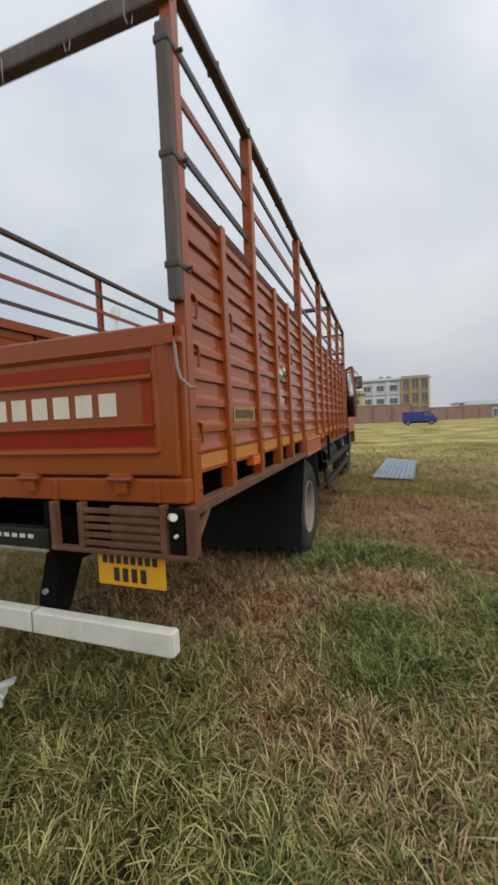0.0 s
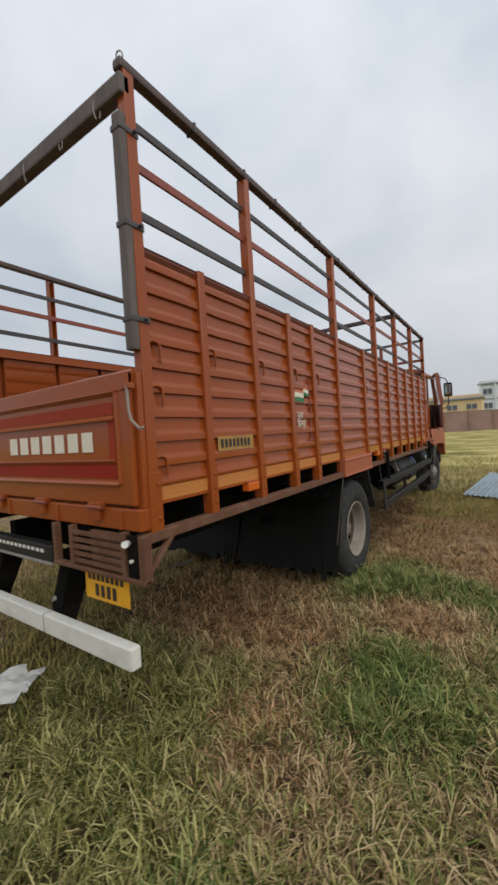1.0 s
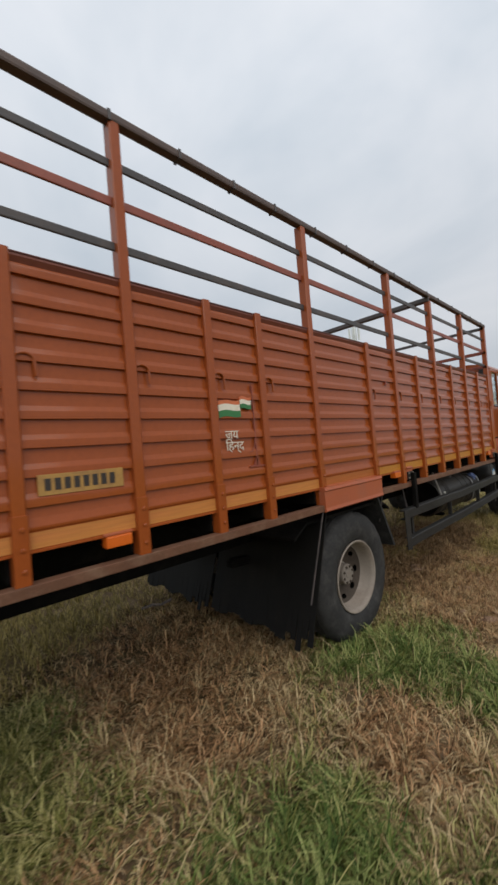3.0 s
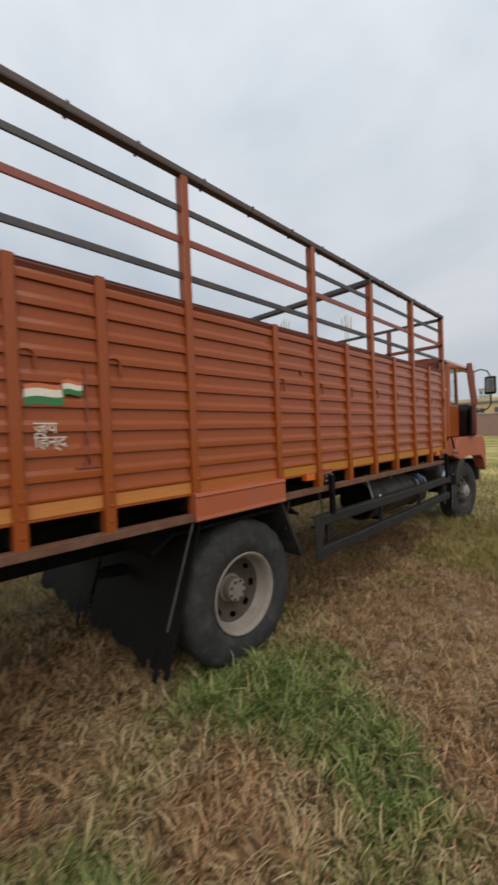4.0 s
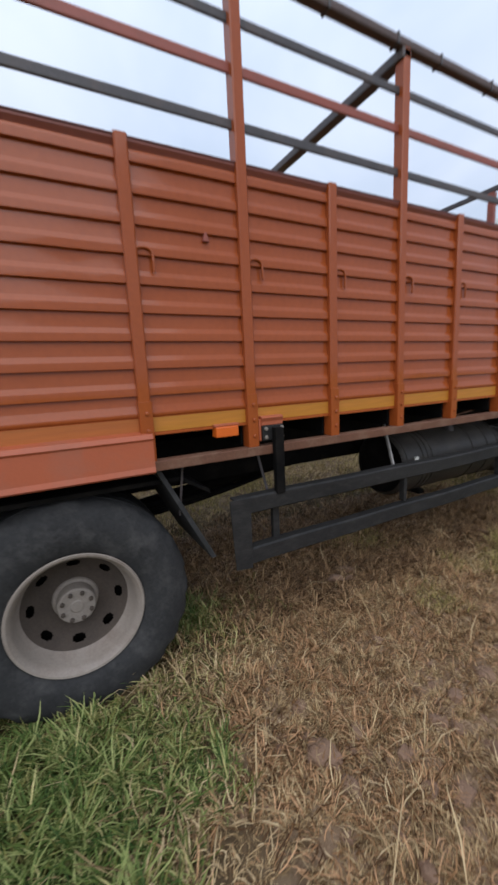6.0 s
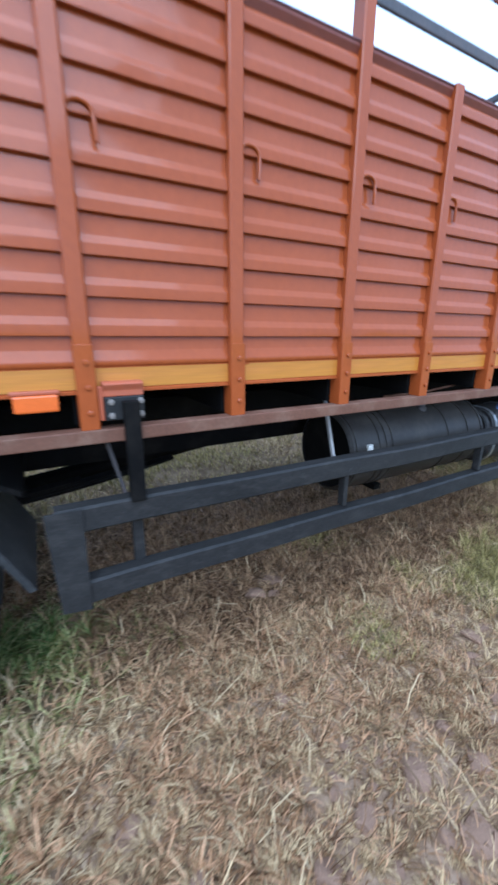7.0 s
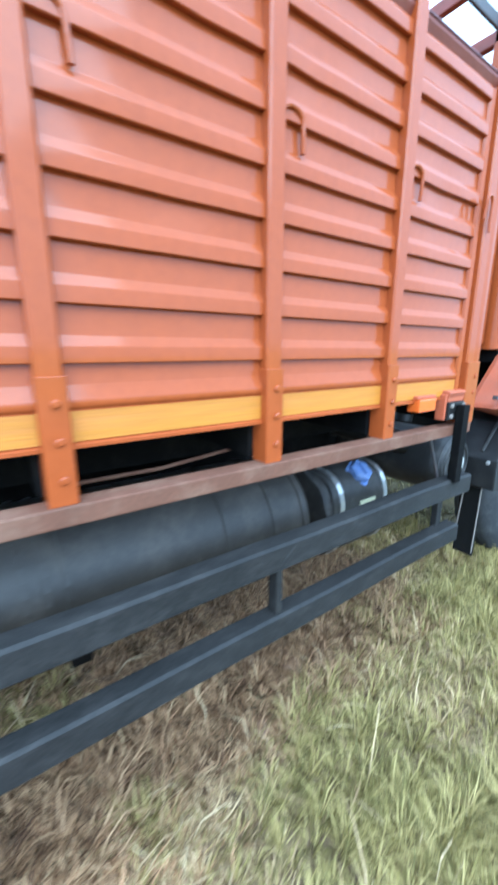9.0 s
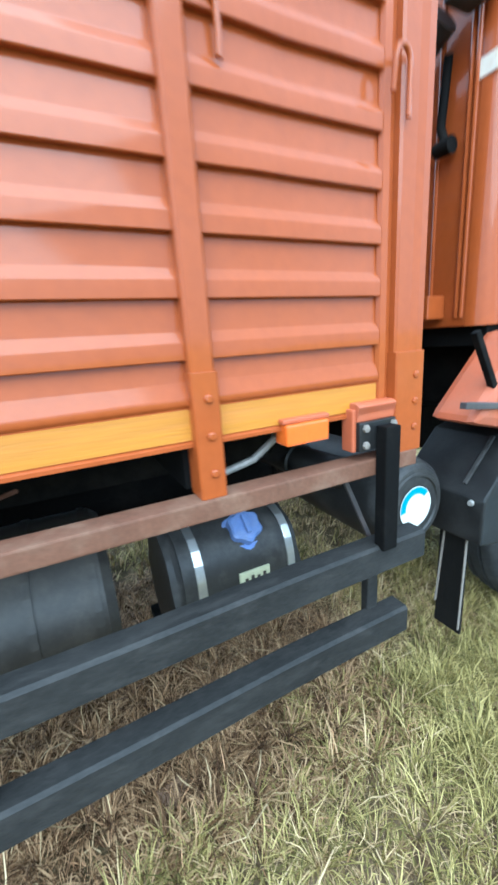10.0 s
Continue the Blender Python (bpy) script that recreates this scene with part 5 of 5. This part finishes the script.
def facade(name, label, x0, x1, y, h, material, storeys, bays, win, depth=9.0, z_first=1.0, sill=True, cols=None):
    """A far block: walls, roof slab and parapet, rows of windows with sills."""
    b = tagged(new(name), label, "building")
    b.location = (0, 0, 0)
    part("wall", box(x0, x1, y, y + depth, 0, h, 0), material, b)
    part("roof", box(x0 - 0.4, x1 + 0.4, y - 0.5, y + depth + 0.3, h, h + 0.3, 0.03), PLASTER_G, b)
    part("parapet", box(x0, x1, y - 0.2, y, h + 0.3, h + 0.9, 0.02), material, b)
    sh = h / storeys
    for s_ in range(storeys):
        part("floor_band", box(x0 - 0.1, x1 + 0.1, y - 0.25, y - 0.01, s_ * sh + sh - 0.25, s_ * sh + sh - 0.02, 0.02), PLASTER_G, b)
        for k in range(bays):
            cx = x0 + (x1 - x0) * (k + 0.5) / bays
            wz = s_ * sh + z_first
            wd = part("window", box(cx - win[0] / 2, cx + win[0] / 2, y - 0.06, y + 0.1, wz, wz + win[1], 0), WINDOW_FAR, b)
            part("window_sill", box(cx - win[0] / 2 - 0.1, cx + win[0] / 2 + 0.1, y - 0.3, y - 0.05, wz - 0.12, wz, 0.01), material, wd)
            part("mullion", box(cx - 0.05, cx + 0.05, y - 0.1, y - 0.05, wz, wz + win[1], 0), PLASTER_W, wd)
    for x in cols or ():
        part("pilaster", box(x - 0.25, x + 0.25, y - 0.45, y - 0.01, 0, h, 0.02), material, b)
    return b


fb = facade("apartment_block", "pale blue-white three-storey building behind a wall", -5.2, 5.6, 118, 11.2, PLASTER_W, 3, 3, (2.0, 1.5), cols=(-5.0, -1.6, 2.2, 5.4))
part("rooftop_tank", lathe([(11.5, 0.0), (11.5, 0.7), (12.6, 0.7), (12.9, 0.4), (12.9, 0.0)], 20, "z", (0.5, 120, 0)), PLASTER_G, fb)
part("rooftop_tank", lathe([(11.5, 0.0), (11.5, 0.7), (12.6, 0.7), (12.9, 0.4), (12.9, 0.0)], 20, "z", (2.6, 120, 0)), PLASTER_G, fb)
facade("office_block", "tan and grey three-storey block with rows of windows", 5.9, 13.2, 117.5, 11.4, PLASTER_T, 3, 3, (1.3, 2.3), cols=(6.1, 8.3, 10.7, 13.0))
facade("low_house", "yellow plastered low building with dark windows", -34, -3.6, 95, 6.6, PLASTER_Y, 2, 8, (2.0, 1.1))
facade("grey_tower", "hazy pale tower block far off", -52, -46, 225, 20.0, PLASTER_W, 6, 3, (1.0, 1.6))
facade("white_shed", "low white shed with dark doorways", 17.5, 27, 92, 2.6, PLASTER_W, 1, 4, (1.2, 1.5), z_first=0.3)
for k, (x, w, h) in enumerate(((-75, 14, 9), (-58, 10, 7), (30, 16, 5), (52, 12, 6), (-100, 16, 10))):
    facade("distant_house", "hazy distant house on the skyline", x, x + w, 170 + 7 * k, h, PLASTER_G if k % 2 else PLASTER_W, 2, 3, (1.2, 1.3))


def mast(x, y, h, name="telecom_mast"):
    m = tagged(new(name), "slender grey lattice telecom mast far off", "mast", group="telecom masts")
    m.location = (x, y, 0)
    r = 1.3
    legs = [(r * math.cos(2 * math.pi * k / 3), r * math.sin(2 * math.pi * k / 3)) for k in range(3)]
    for a, b in legs:
        part("leg", rod([(a, b, 0), (a * 0.45, b * 0.45, h)], 0.12, 6), PLASTER_W, m)
    for k in range(14):
        z0, z1 = h * k / 14, h * (k + 1) / 14
        f0, f1 = 1 - 0.55 * k / 14, 1 - 0.55 * (k + 1) / 14
        for i in range(3):
            a, b = legs[i], legs[(i + 1) % 3]
            part("brace", rod([(a[0] * f0, a[1] * f0, z0), (b[0] * f1, b[1] * f1, z1)], 0.06, 5), PLASTER_W, m)
    for k in range(6):
        u = 2 * math.pi * k / 6
        part("antenna", box(1.5 * math.cos(u) - 0.25, 1.5 * math.cos(u) + 0.25, 1.5 * math.sin(u) - 0.2, 1.5 * math.sin(u) + 0.2, h - 4.5 + (k % 2) * 1.2, h - 1.5 + (k % 2), 0.05), PLASTER_W, m)


mast(-78, 101, 39)
mast(-55.5, 101, 35)


def far_van():
    v = tagged(new("van"), "blue goods van with a pale front, parked by the wall", "van")
    v.location = (3.2, 52.5, 0.0)
    part("cargo_box", box(0, 2.35, 0, 1.5, 0.45, 1.72, 0.05), BLUE_VAN, v)
    for k in range(6):
        part("box_rib", box(0.15 + 0.4 * k, 0.22 + 0.4 * k, -0.04, 0.0, 0.5, 1.68, 0.01), BLUE_VAN, v)
    part("cab_body", prism([(2.4, 0.45), (4.05, 0.45), (4.1, 0.9), (3.75, 1.15), (3.3, 1.78), (2.4, 1.80)], "y", 0.05, 1.45, 0.04), BLUE_VAN, v)
    part("windscreen", prism([(3.36, 1.72), (3.78, 1.16), (4.08, 0.92), (4.12, 0.94), (3.8, 1.2), (3.4, 1.76)], "y", 0.1, 1.4), WHITE, v)
    part("side_window", prism([(2.55, 1.15), (3.55, 1.15), (3.2, 1.65), (2.55, 1.65)], "y", 0.04, 0.046), WINDOW_FAR, v)
    part("underside", box(0.1, 4.0, 0.1, 1.4, 0.25, 0.46, 0.03), BLACK, v)
    for x in (0.6, 3.4):
        w = part("wheel", lathe([(-0.02, 0.18), (-0.02, 0.3), (0.0, 0.32), (0.16, 0.32), (0.18, 0.3), (0.18, 0.0)], 24, "y", (x, 0.0, 0.32)), RUBBER, v)
        part("hub_cap", lathe([(-0.03, 0.0), (-0.03, 0.15), (0.0, 0.18)], 16, "y", (x, 0.0, 0.32)), SILVER, w)


far_van()

# ---- clods and stones ----
def clod_mesh(seed):
    """A broken, flat-sided lump of dry earth."""
    r = random.Random(seed)
    bm = bmesh.new()
    bmesh.ops.create_icosphere(bm, subdivisions=3, radius=1.0)
    planes = [(Vector((r.gauss(0, 1), r.gauss(0, 1), r.gauss(0, 0.8))).normalized(), r.uniform(0.5, 0.8)) for _ in range(11)]
    for v in bm.verts:
        for nrm, d in planes:
            e = v.co.dot(nrm) - d
            if e > 0:
                v.co -= nrm * e
        v.co += v.co.normalized() * noise.noise(v.co * 4 + Vector((seed, 0, 0))) * 0.06
        v.co.z *= 0.55
    return bm


CLODS = [part("clod", clod_mesh(k), STONE) for k in range(3)]
rnd = random.Random(4)
spots = [(0.73, 4.31, 0.06), (0.72, 4.54, 0.055), (0.93, 4.57, 0.065), (0.68, 4.77, 0.05), (-0.39, 4.68, 0.075), (-0.33, 4.53, 0.085), (1.29, 3.44, 0.045), (1.22, 3.54, 0.035), (-0.30, 6.25, 0.07), (-0.45, 6.1, 0.06), (0.62, 3.60, 0.055), (0.70, 3.72, 0.04), (0.75, 4.3, 0.045), (0.95, 3.85, 0.055), (0.85, 4.15, 0.045), (1.02, 4.35, 0.06), (0.50, 3.95, 0.035), (0.82, 4.75, 0.055),
         (1.05, 4.95, 0.06), (0.72, 5.05, 0.045), (0.28, 4.3, 0.04), (0.2, 4.35, 0.035), (0.92, 3.5, 0.04), (1.2, 4.1, 0.05), (-0.15, 5.95, 0.055), (-0.55, 3.6, 0.06)]
spots += [(0.68, 3.60, 0.075), (0.79, 4.10, 0.07), (0.72, 4.55, 0.075), (0.82, 3.88, 0.06), (0.81, 3.62, 0.06), (1.01, 3.94, 0.07), (0.65, 3.81, 0.05), (1.01, 4.22, 0.08),
          (0.43, 3.66, 0.045), (0.45, 5.32, 0.06), (0.37, 5.26, 0.045), (0.44, 5.43, 0.05), (-0.28, 4.62, 0.05)]
spots += [(rnd.uniform(0.5, 1.7), rnd.uniform(3.1, 5.3), rnd.uniform(0.014, 0.038)) for _ in range(110)]
for k, (x, y, r) in enumerate(spots):
    ob = CLODS[k] if k < 3 else CLODS[k % 3].copy()
    if k >= 3:
        scene.collection.objects.link(ob)
    ob.location = (x, y, float(height(x, y)) + r * 0.02)
    ob.scale = (r * rnd.uniform(0.8, 1.2), r * rnd.uniform(0.8, 1.2), r * 0.8)
    ob.rotation_euler = (rnd.uniform(-0.3, 0.3), rnd.uniform(-0.3, 0.3), rnd.uniform(0, 6.28))
    tagged(ob, "dry brown clod of earth on the field", "clod", group="clods of earth")


# ---- grass ----
def blade_material(name, a, b, c, rough=0.7):
    """Blades: three tones chosen blade by blade, with a slow drift over the field."""
    m = bpy.data.materials.new(name)
    m.use_nodes = True
    n, l = m.node_tree.nodes, m.node_tree.links
    p = n["Principled BSDF"]
    p.inputs["Roughness"].default_value = rough
    p.inputs["Specular IOR Level"].default_value = 0.25
    geo, co = n.new("ShaderNodeNewGeometry"), n.new("ShaderNodeTexCoord")
    t = n.new("ShaderNodeTexNoise")
    t.inputs["Scale"].default_value, t.inputs["Detail"].default_value = 7.0, 5
    l.new(co.outputs["Object"], t.inputs["Vector"])
    mx = n.new("ShaderNodeMath")
    mx.operation = "MULTIPLY_ADD"
    mx.inputs[1].default_value, mx.inputs[2].default_value = 0.8, -0.1
    l.new(geo.outputs["Random Per Island"], mx.inputs[0])
    ad = n.new("ShaderNodeMath")
    ad.operation = "MULTIPLY_ADD"
    ad.inputs[1].default_value = 0.42
    l.new(t.outputs[0], ad.inputs[0])
    l.new(mx.outputs[0], ad.inputs[2])
    r = n.new("ShaderNodeValToRGB")
    r.color_ramp.elements.new(0.5)
    for e, (pos, col) in zip(r.color_ramp.elements, ((0.2, a), (0.5, b), (0.85, c))):
        e.position, e.color = pos, (*col, 1)
    l.new(ad.outputs[0], r.inputs[0])
    l.new(r.outputs[0], p.inputs["Base Color"])
    tr = n.new("ShaderNodeBsdfTranslucent")
    l.new(r.outputs[0], tr.inputs["Color"])
    ms = n.new("ShaderNodeMixShader")
    ms.inputs[0].default_value = 0.15
    out = n["Material Output"]
    l.new(p.outputs[0], ms.inputs[1])
    l.new(tr.outputs[0], ms.inputs[2])
    l.new(ms.outputs[0], out.inputs["Surface"])
    return m


GREEN_BLADE = blade_material("green_grass_blade", (0.050, 0.066, 0.012), (0.205, 0.195, 0.048), (0.54, 0.48, 0.20))
DRY_BLADE = blade_material("dry_grass_blade", (0.145, 0.09, 0.042), (0.39, 0.272, 0.130), (0.68, 0.52, 0.29))


def blades(name, label, x, y, length, width, lean, material, seed, tuft=0.075, bends=3):
    """One curling blade of two or three faces at each place, gathered in tufts, joined into one mesh."""
    r = np.random.RandomState(seed)
    n = len(x)
    jit = np.random.RandomState(99).rand(512, 512, 2)
    ci, cj = np.floor(x / tuft).astype(int), np.floor(y / tuft).astype(int)
    off = jit[ci % 512, cj % 512]
    tx, ty = (ci + 0.15 + 0.7 * off[:, 0]) * tuft, (cj + 0.15 + 0.7 * off[:, 1]) * tuft
    a = np.arctan2(y - ty, x - tx) + r.randn(n) * 0.9 + 0.8 * np.sin(off[:, 0] * 40)
    pull = 0.35 + 0.25 * off[:, 1]
    x, y = x + (tx - x) * pull, y + (ty - y) * pull
    length = length * (0.55 + 0.95 * jit[ci % 512, (cj + 7) % 512, 0] ** 1.5)
    z = height(x, y) - 0.004
    tilt = np.clip(lean * (0.2 + 1.0 * r.rand(n)), 0.03, 1.5)
    curl = (0.25 + 0.75 * r.rand(n)) * (0.6 + 0.5 * lean)
    turn = r.randn(n) * 0.45
    steps = ((0.0, 1.0), (0.38, 0.95), (0.34, 0.75), (0.28, 0.0)) if bends == 3 else ((0.0, 1.0), (0.55, 0.9), (0.45, 0.0))
    nv, nl = 2 * bends + 1, 4 * bends - 1
    co = np.empty((n, nv, 3))
    w = width[:, None] * 0.5
    p, pz = np.stack([x, y], 1), z
    for k, (share, wide) in enumerate(steps):
        if k:
            ang = np.clip(tilt + curl * (k - 1), 0, 2.5)
            d = np.stack([np.cos(a + turn * (k - 1)), np.sin(a + turn * (k - 1))], 1)
            p = p + d * (length * share * np.sin(ang))[:, None]
            pz = np.maximum(pz + length * share * np.cos(ang), z + 0.008)
        s = np.stack([-np.sin(a + turn * k), np.cos(a + turn * k)], 1)
        if k < bends:
            co[:, 2 * k, :2], co[:, 2 * k + 1, :2] = p - s * w * wide, p + s * w * wide
            co[:, 2 * k, 2] = co[:, 2 * k + 1, 2] = pz
        else:
            co[:, nv - 1, :2], co[:, nv - 1, 2] = p, pz
    order = [v for j in range(bends - 1) for v in (2 * j, 2 * j + 1, 2 * j + 3, 2 * j + 2)] + [nv - 3, nv - 2, nv - 1]
    loops = (np.arange(n)[:, None] * nv + np.array([order])).ravel()
    starts = (np.arange(n)[:, None] * nl + 4 * np.arange(bends)[None, :]).ravel()
    me = bpy.data.meshes.new(name)
    me.vertices.add(n * nv)
    me.vertices.foreach_set("co", co.ravel())
    me.loops.add(len(loops))
    me.loops.foreach_set("vertex_index", loops.astype(np.int32))
    me.polygons.add(n * bends)
    me.polygons.foreach_set("loop_start", starts.astype(np.int32))
    me.update(calc_edges=True)
    me.materials.append(material)
    return tagged(new(name, me), label, "grass", kind="stuff")


def sow(n, x0, x1, y0, y1, seed, least=0.08):
    r = np.random.RandomState(seed)
    x, y = x0 + (x1 - x0) * r.rand(n), y0 + (y1 - y0) * r.rand(n)
    clump = 0.6 * value_noise(x, y, 0.11, seed + 40) + 0.4 * value_noise(x, y, 0.32, seed + 41)
    keep = r.rand(n) < np.clip(2.6 * clump - 0.5, least, 1)
    return x[keep], y[keep]


def covered(x, y):
    """Where wheels or bare soil leave no room for blades."""
    wheel = (np.abs(y - 2.8) < 0.16) & (((x > -0.62) & (x < -0.05)) | ((x < -1.78) & (x > -2.35)))
    return wheel | (np.random.RandomState(8).rand(len(x)) < 0.82 * bareness(x, y))


LUSH_BLADE = blade_material("lush_grass_blade", (0.044, 0.084, 0.017), (0.135, 0.190, 0.040), (0.37, 0.395, 0.14))
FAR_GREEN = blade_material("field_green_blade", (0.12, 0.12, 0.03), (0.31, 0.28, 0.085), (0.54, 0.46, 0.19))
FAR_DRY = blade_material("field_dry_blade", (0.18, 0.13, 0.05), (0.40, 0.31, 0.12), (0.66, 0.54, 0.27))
BROWN_BLADE = blade_material("brown_litter_blade", (0.08, 0.038, 0.015), (0.31, 0.17, 0.07), (0.62, 0.37, 0.19))
# brown litter with the shade under the bed put into its tones
SHADED_LITTER_BLADE = blade_material("shaded_litter_blade", (0.065, 0.032, 0.014), (0.26, 0.15, 0.068), (0.52, 0.34, 0.175))
PALE_GREEN = blade_material("pale_green_blade", (0.112, 0.096, 0.025), (0.295, 0.236, 0.067), (0.55, 0.435, 0.165))
PALE_DRY = blade_material("pale_straw_blade", (0.155, 0.096, 0.044), (0.42, 0.285, 0.135), (0.70, 0.52, 0.27))
# blades sown, the stretch of field, growth, least cover
PLOTS = {"near": (275000, (-1.2, 2.4, -1.5, 4.7), 1.0, 0.26), "front": (240000, (-1.2, 2.4, 4.7, 8.2), 1.0, 0.60),
         "rear": (110000, (-4.4, -1.2, -1.3, 8.5), 1.0, 0.2), "far": (150000, (-7.0, 7.0, -2.0, 20.0), 2.0, 0.3)}


def field_grass():
    for tag, (n, (x0, x1, y0, y1), grow, least) in PLOTS.items():
        near, front = tag == "near", tag == "front"
        x, y = sow(n, x0, x1, y0, y1, {"near": 11, "front": 14, "rear": 13, "far": 12}[tag], least)
        ok = ~covered(x, y)
        r = np.random.RandomState(5)
        if tag == "far":
            ok &= ~((x > -1.2) & (x < 2.4) & (y > -1.5) & (y < 8.2)) & ~((x > -4.4) & (x < -1.1) & (y > -1.3) & (y < 8.5))
            ok &= r.rand(len(x)) < np.clip((20 - y) / 9, 0, 1)
        x, y = x[ok], y[ok]
        g = greenness(x, y) > r.rand(len(x)) * 0.75 + 0.12
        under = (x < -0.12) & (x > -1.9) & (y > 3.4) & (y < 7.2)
        # most withered blades below the bed take the shade-darkened tones
        shaded = (r.rand(len(x)) < 0.85) & under & ~g
        brown = (r.rand(len(x)) < 0.80 * spots_at(x, y, DRY_SPOTS)) & ~g & ~shaded & (tag != "far")
        lush = g & (r.rand(len(x)) < 0.8 * spots_at(x, y, GREEN_SPOTS)) & near & ((x > 0.3) | (y > 0.7))
        g = g & ~lush
        straw = ~g & ~lush & ~brown & ~shaded
        # the rear plot is all pale: daylight beyond the lorry put into its colour
        pale = r.rand(len(x)) < (np.clip((y - 3.4) / 1.7, 0, 1) if near or front else float(tag == "rear"))
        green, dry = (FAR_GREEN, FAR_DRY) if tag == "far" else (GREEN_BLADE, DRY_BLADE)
        kinds = ((g & ~pale, "green_grass", "short green field grass", green, 0.75),
                 (g & pale, "pale_grass", "short pale yellow-green field grass", PALE_GREEN, 0.8),
                 (lush, "lush_grass", "tufts of deeper green field grass", LUSH_BLADE, 0.7),
                 (straw & ~pale, "dry_grass", "dry straw-coloured matted grass", dry, 1.0),
                 (straw & pale, "pale_straw", "pale bleached matted straw", PALE_DRY, 1.05),
                 (brown, "brown_grass", "withered brown matted grass", BROWN_BLADE, 1.1),
                 (shaded, "damp_grass", "withered grass under the lorry, coloured darker for shade", SHADED_LITTER_BLADE, 1.1))
        for k, (pick, name, label, material, lean) in enumerate(kinds):
            xs, ys = x[pick], y[pick]
            if not len(xs):
                continue
            q = np.random.RandomState(6 + k)
            ln = 0.05 + 0.09 * q.rand(len(xs)) ** 1.3
            if k < 3:
                ln = ln * (0.8 + 0.5 * greenness(xs, ys))
            wd = (0.0032 + 0.0042 * q.rand(len(xs))) * (1 - 0.42 * np.clip((ys - 3.0) / 1.2, 0, 1) if near or front else 1)
            ln = ln * (1 - 0.2 * np.clip((ys - 3.0) / 1.0, 0, 1) * (ys < 6.0))
            blades(name, label, xs, ys, ln * (1 + 0.35 * (grow - 1)), wd * grow, lean * np.ones(len(xs)), material, 20 + k, 0.075 * grow, 3 if near else 2)


field_grass()


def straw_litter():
    """Brown matted straw that lies under the bed, its colour darkened for the shade there."""
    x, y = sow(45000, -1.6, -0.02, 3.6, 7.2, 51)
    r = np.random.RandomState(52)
    blades("straw_litter", "brown matted straw lying under the lorry, darkened for shade", x, y, 0.06 + 0.09 * r.rand(len(x)), 0.003 + 0.0035 * r.rand(len(x)), 1.3 * np.ones(len(x)), SHADED_LITTER_BLADE, 53)


straw_litter()


def straw_bits():
    """Short bleached pieces of straw trodden flat on the dry ground."""
    x, y = sow(75000, -0.1, 1.9, 3.0, 5.7, 61, 0.4)
    r = np.random.RandomState(62)
    keep = r.rand(len(x)) < 0.25 + 0.75 * spots_at(x, y, DRY_SPOTS + SOIL_SPOTS)
    x, y = x[keep], y[keep]
    blades("straw_bits", "short trodden bits of bleached straw", x, y, 0.03 + 0.05 * r.rand(len(x)), 0.0018 + 0.002 * r.rand(len(x)), 1.45 * np.ones(len(x)), PALE_DRY, 63, 0.11, 2)


straw_bits()


def tall_stalks():
    """A few long dry stalks that stand out of the grass."""
    r = np.random.RandomState(31)
    n = 3200
    x, y = -1 + 3.3 * r.rand(n), -1.4 + 9.4 * r.rand(n)
    blades("dry_stalks", "long pale dry stalks among the grass", x, y, 0.14 + 0.14 * r.rand(n), 0.0035 + 0.002 * r.rand(n), 1.15 * np.ones(n), DRY_BLADE, 33)


tall_stalks()
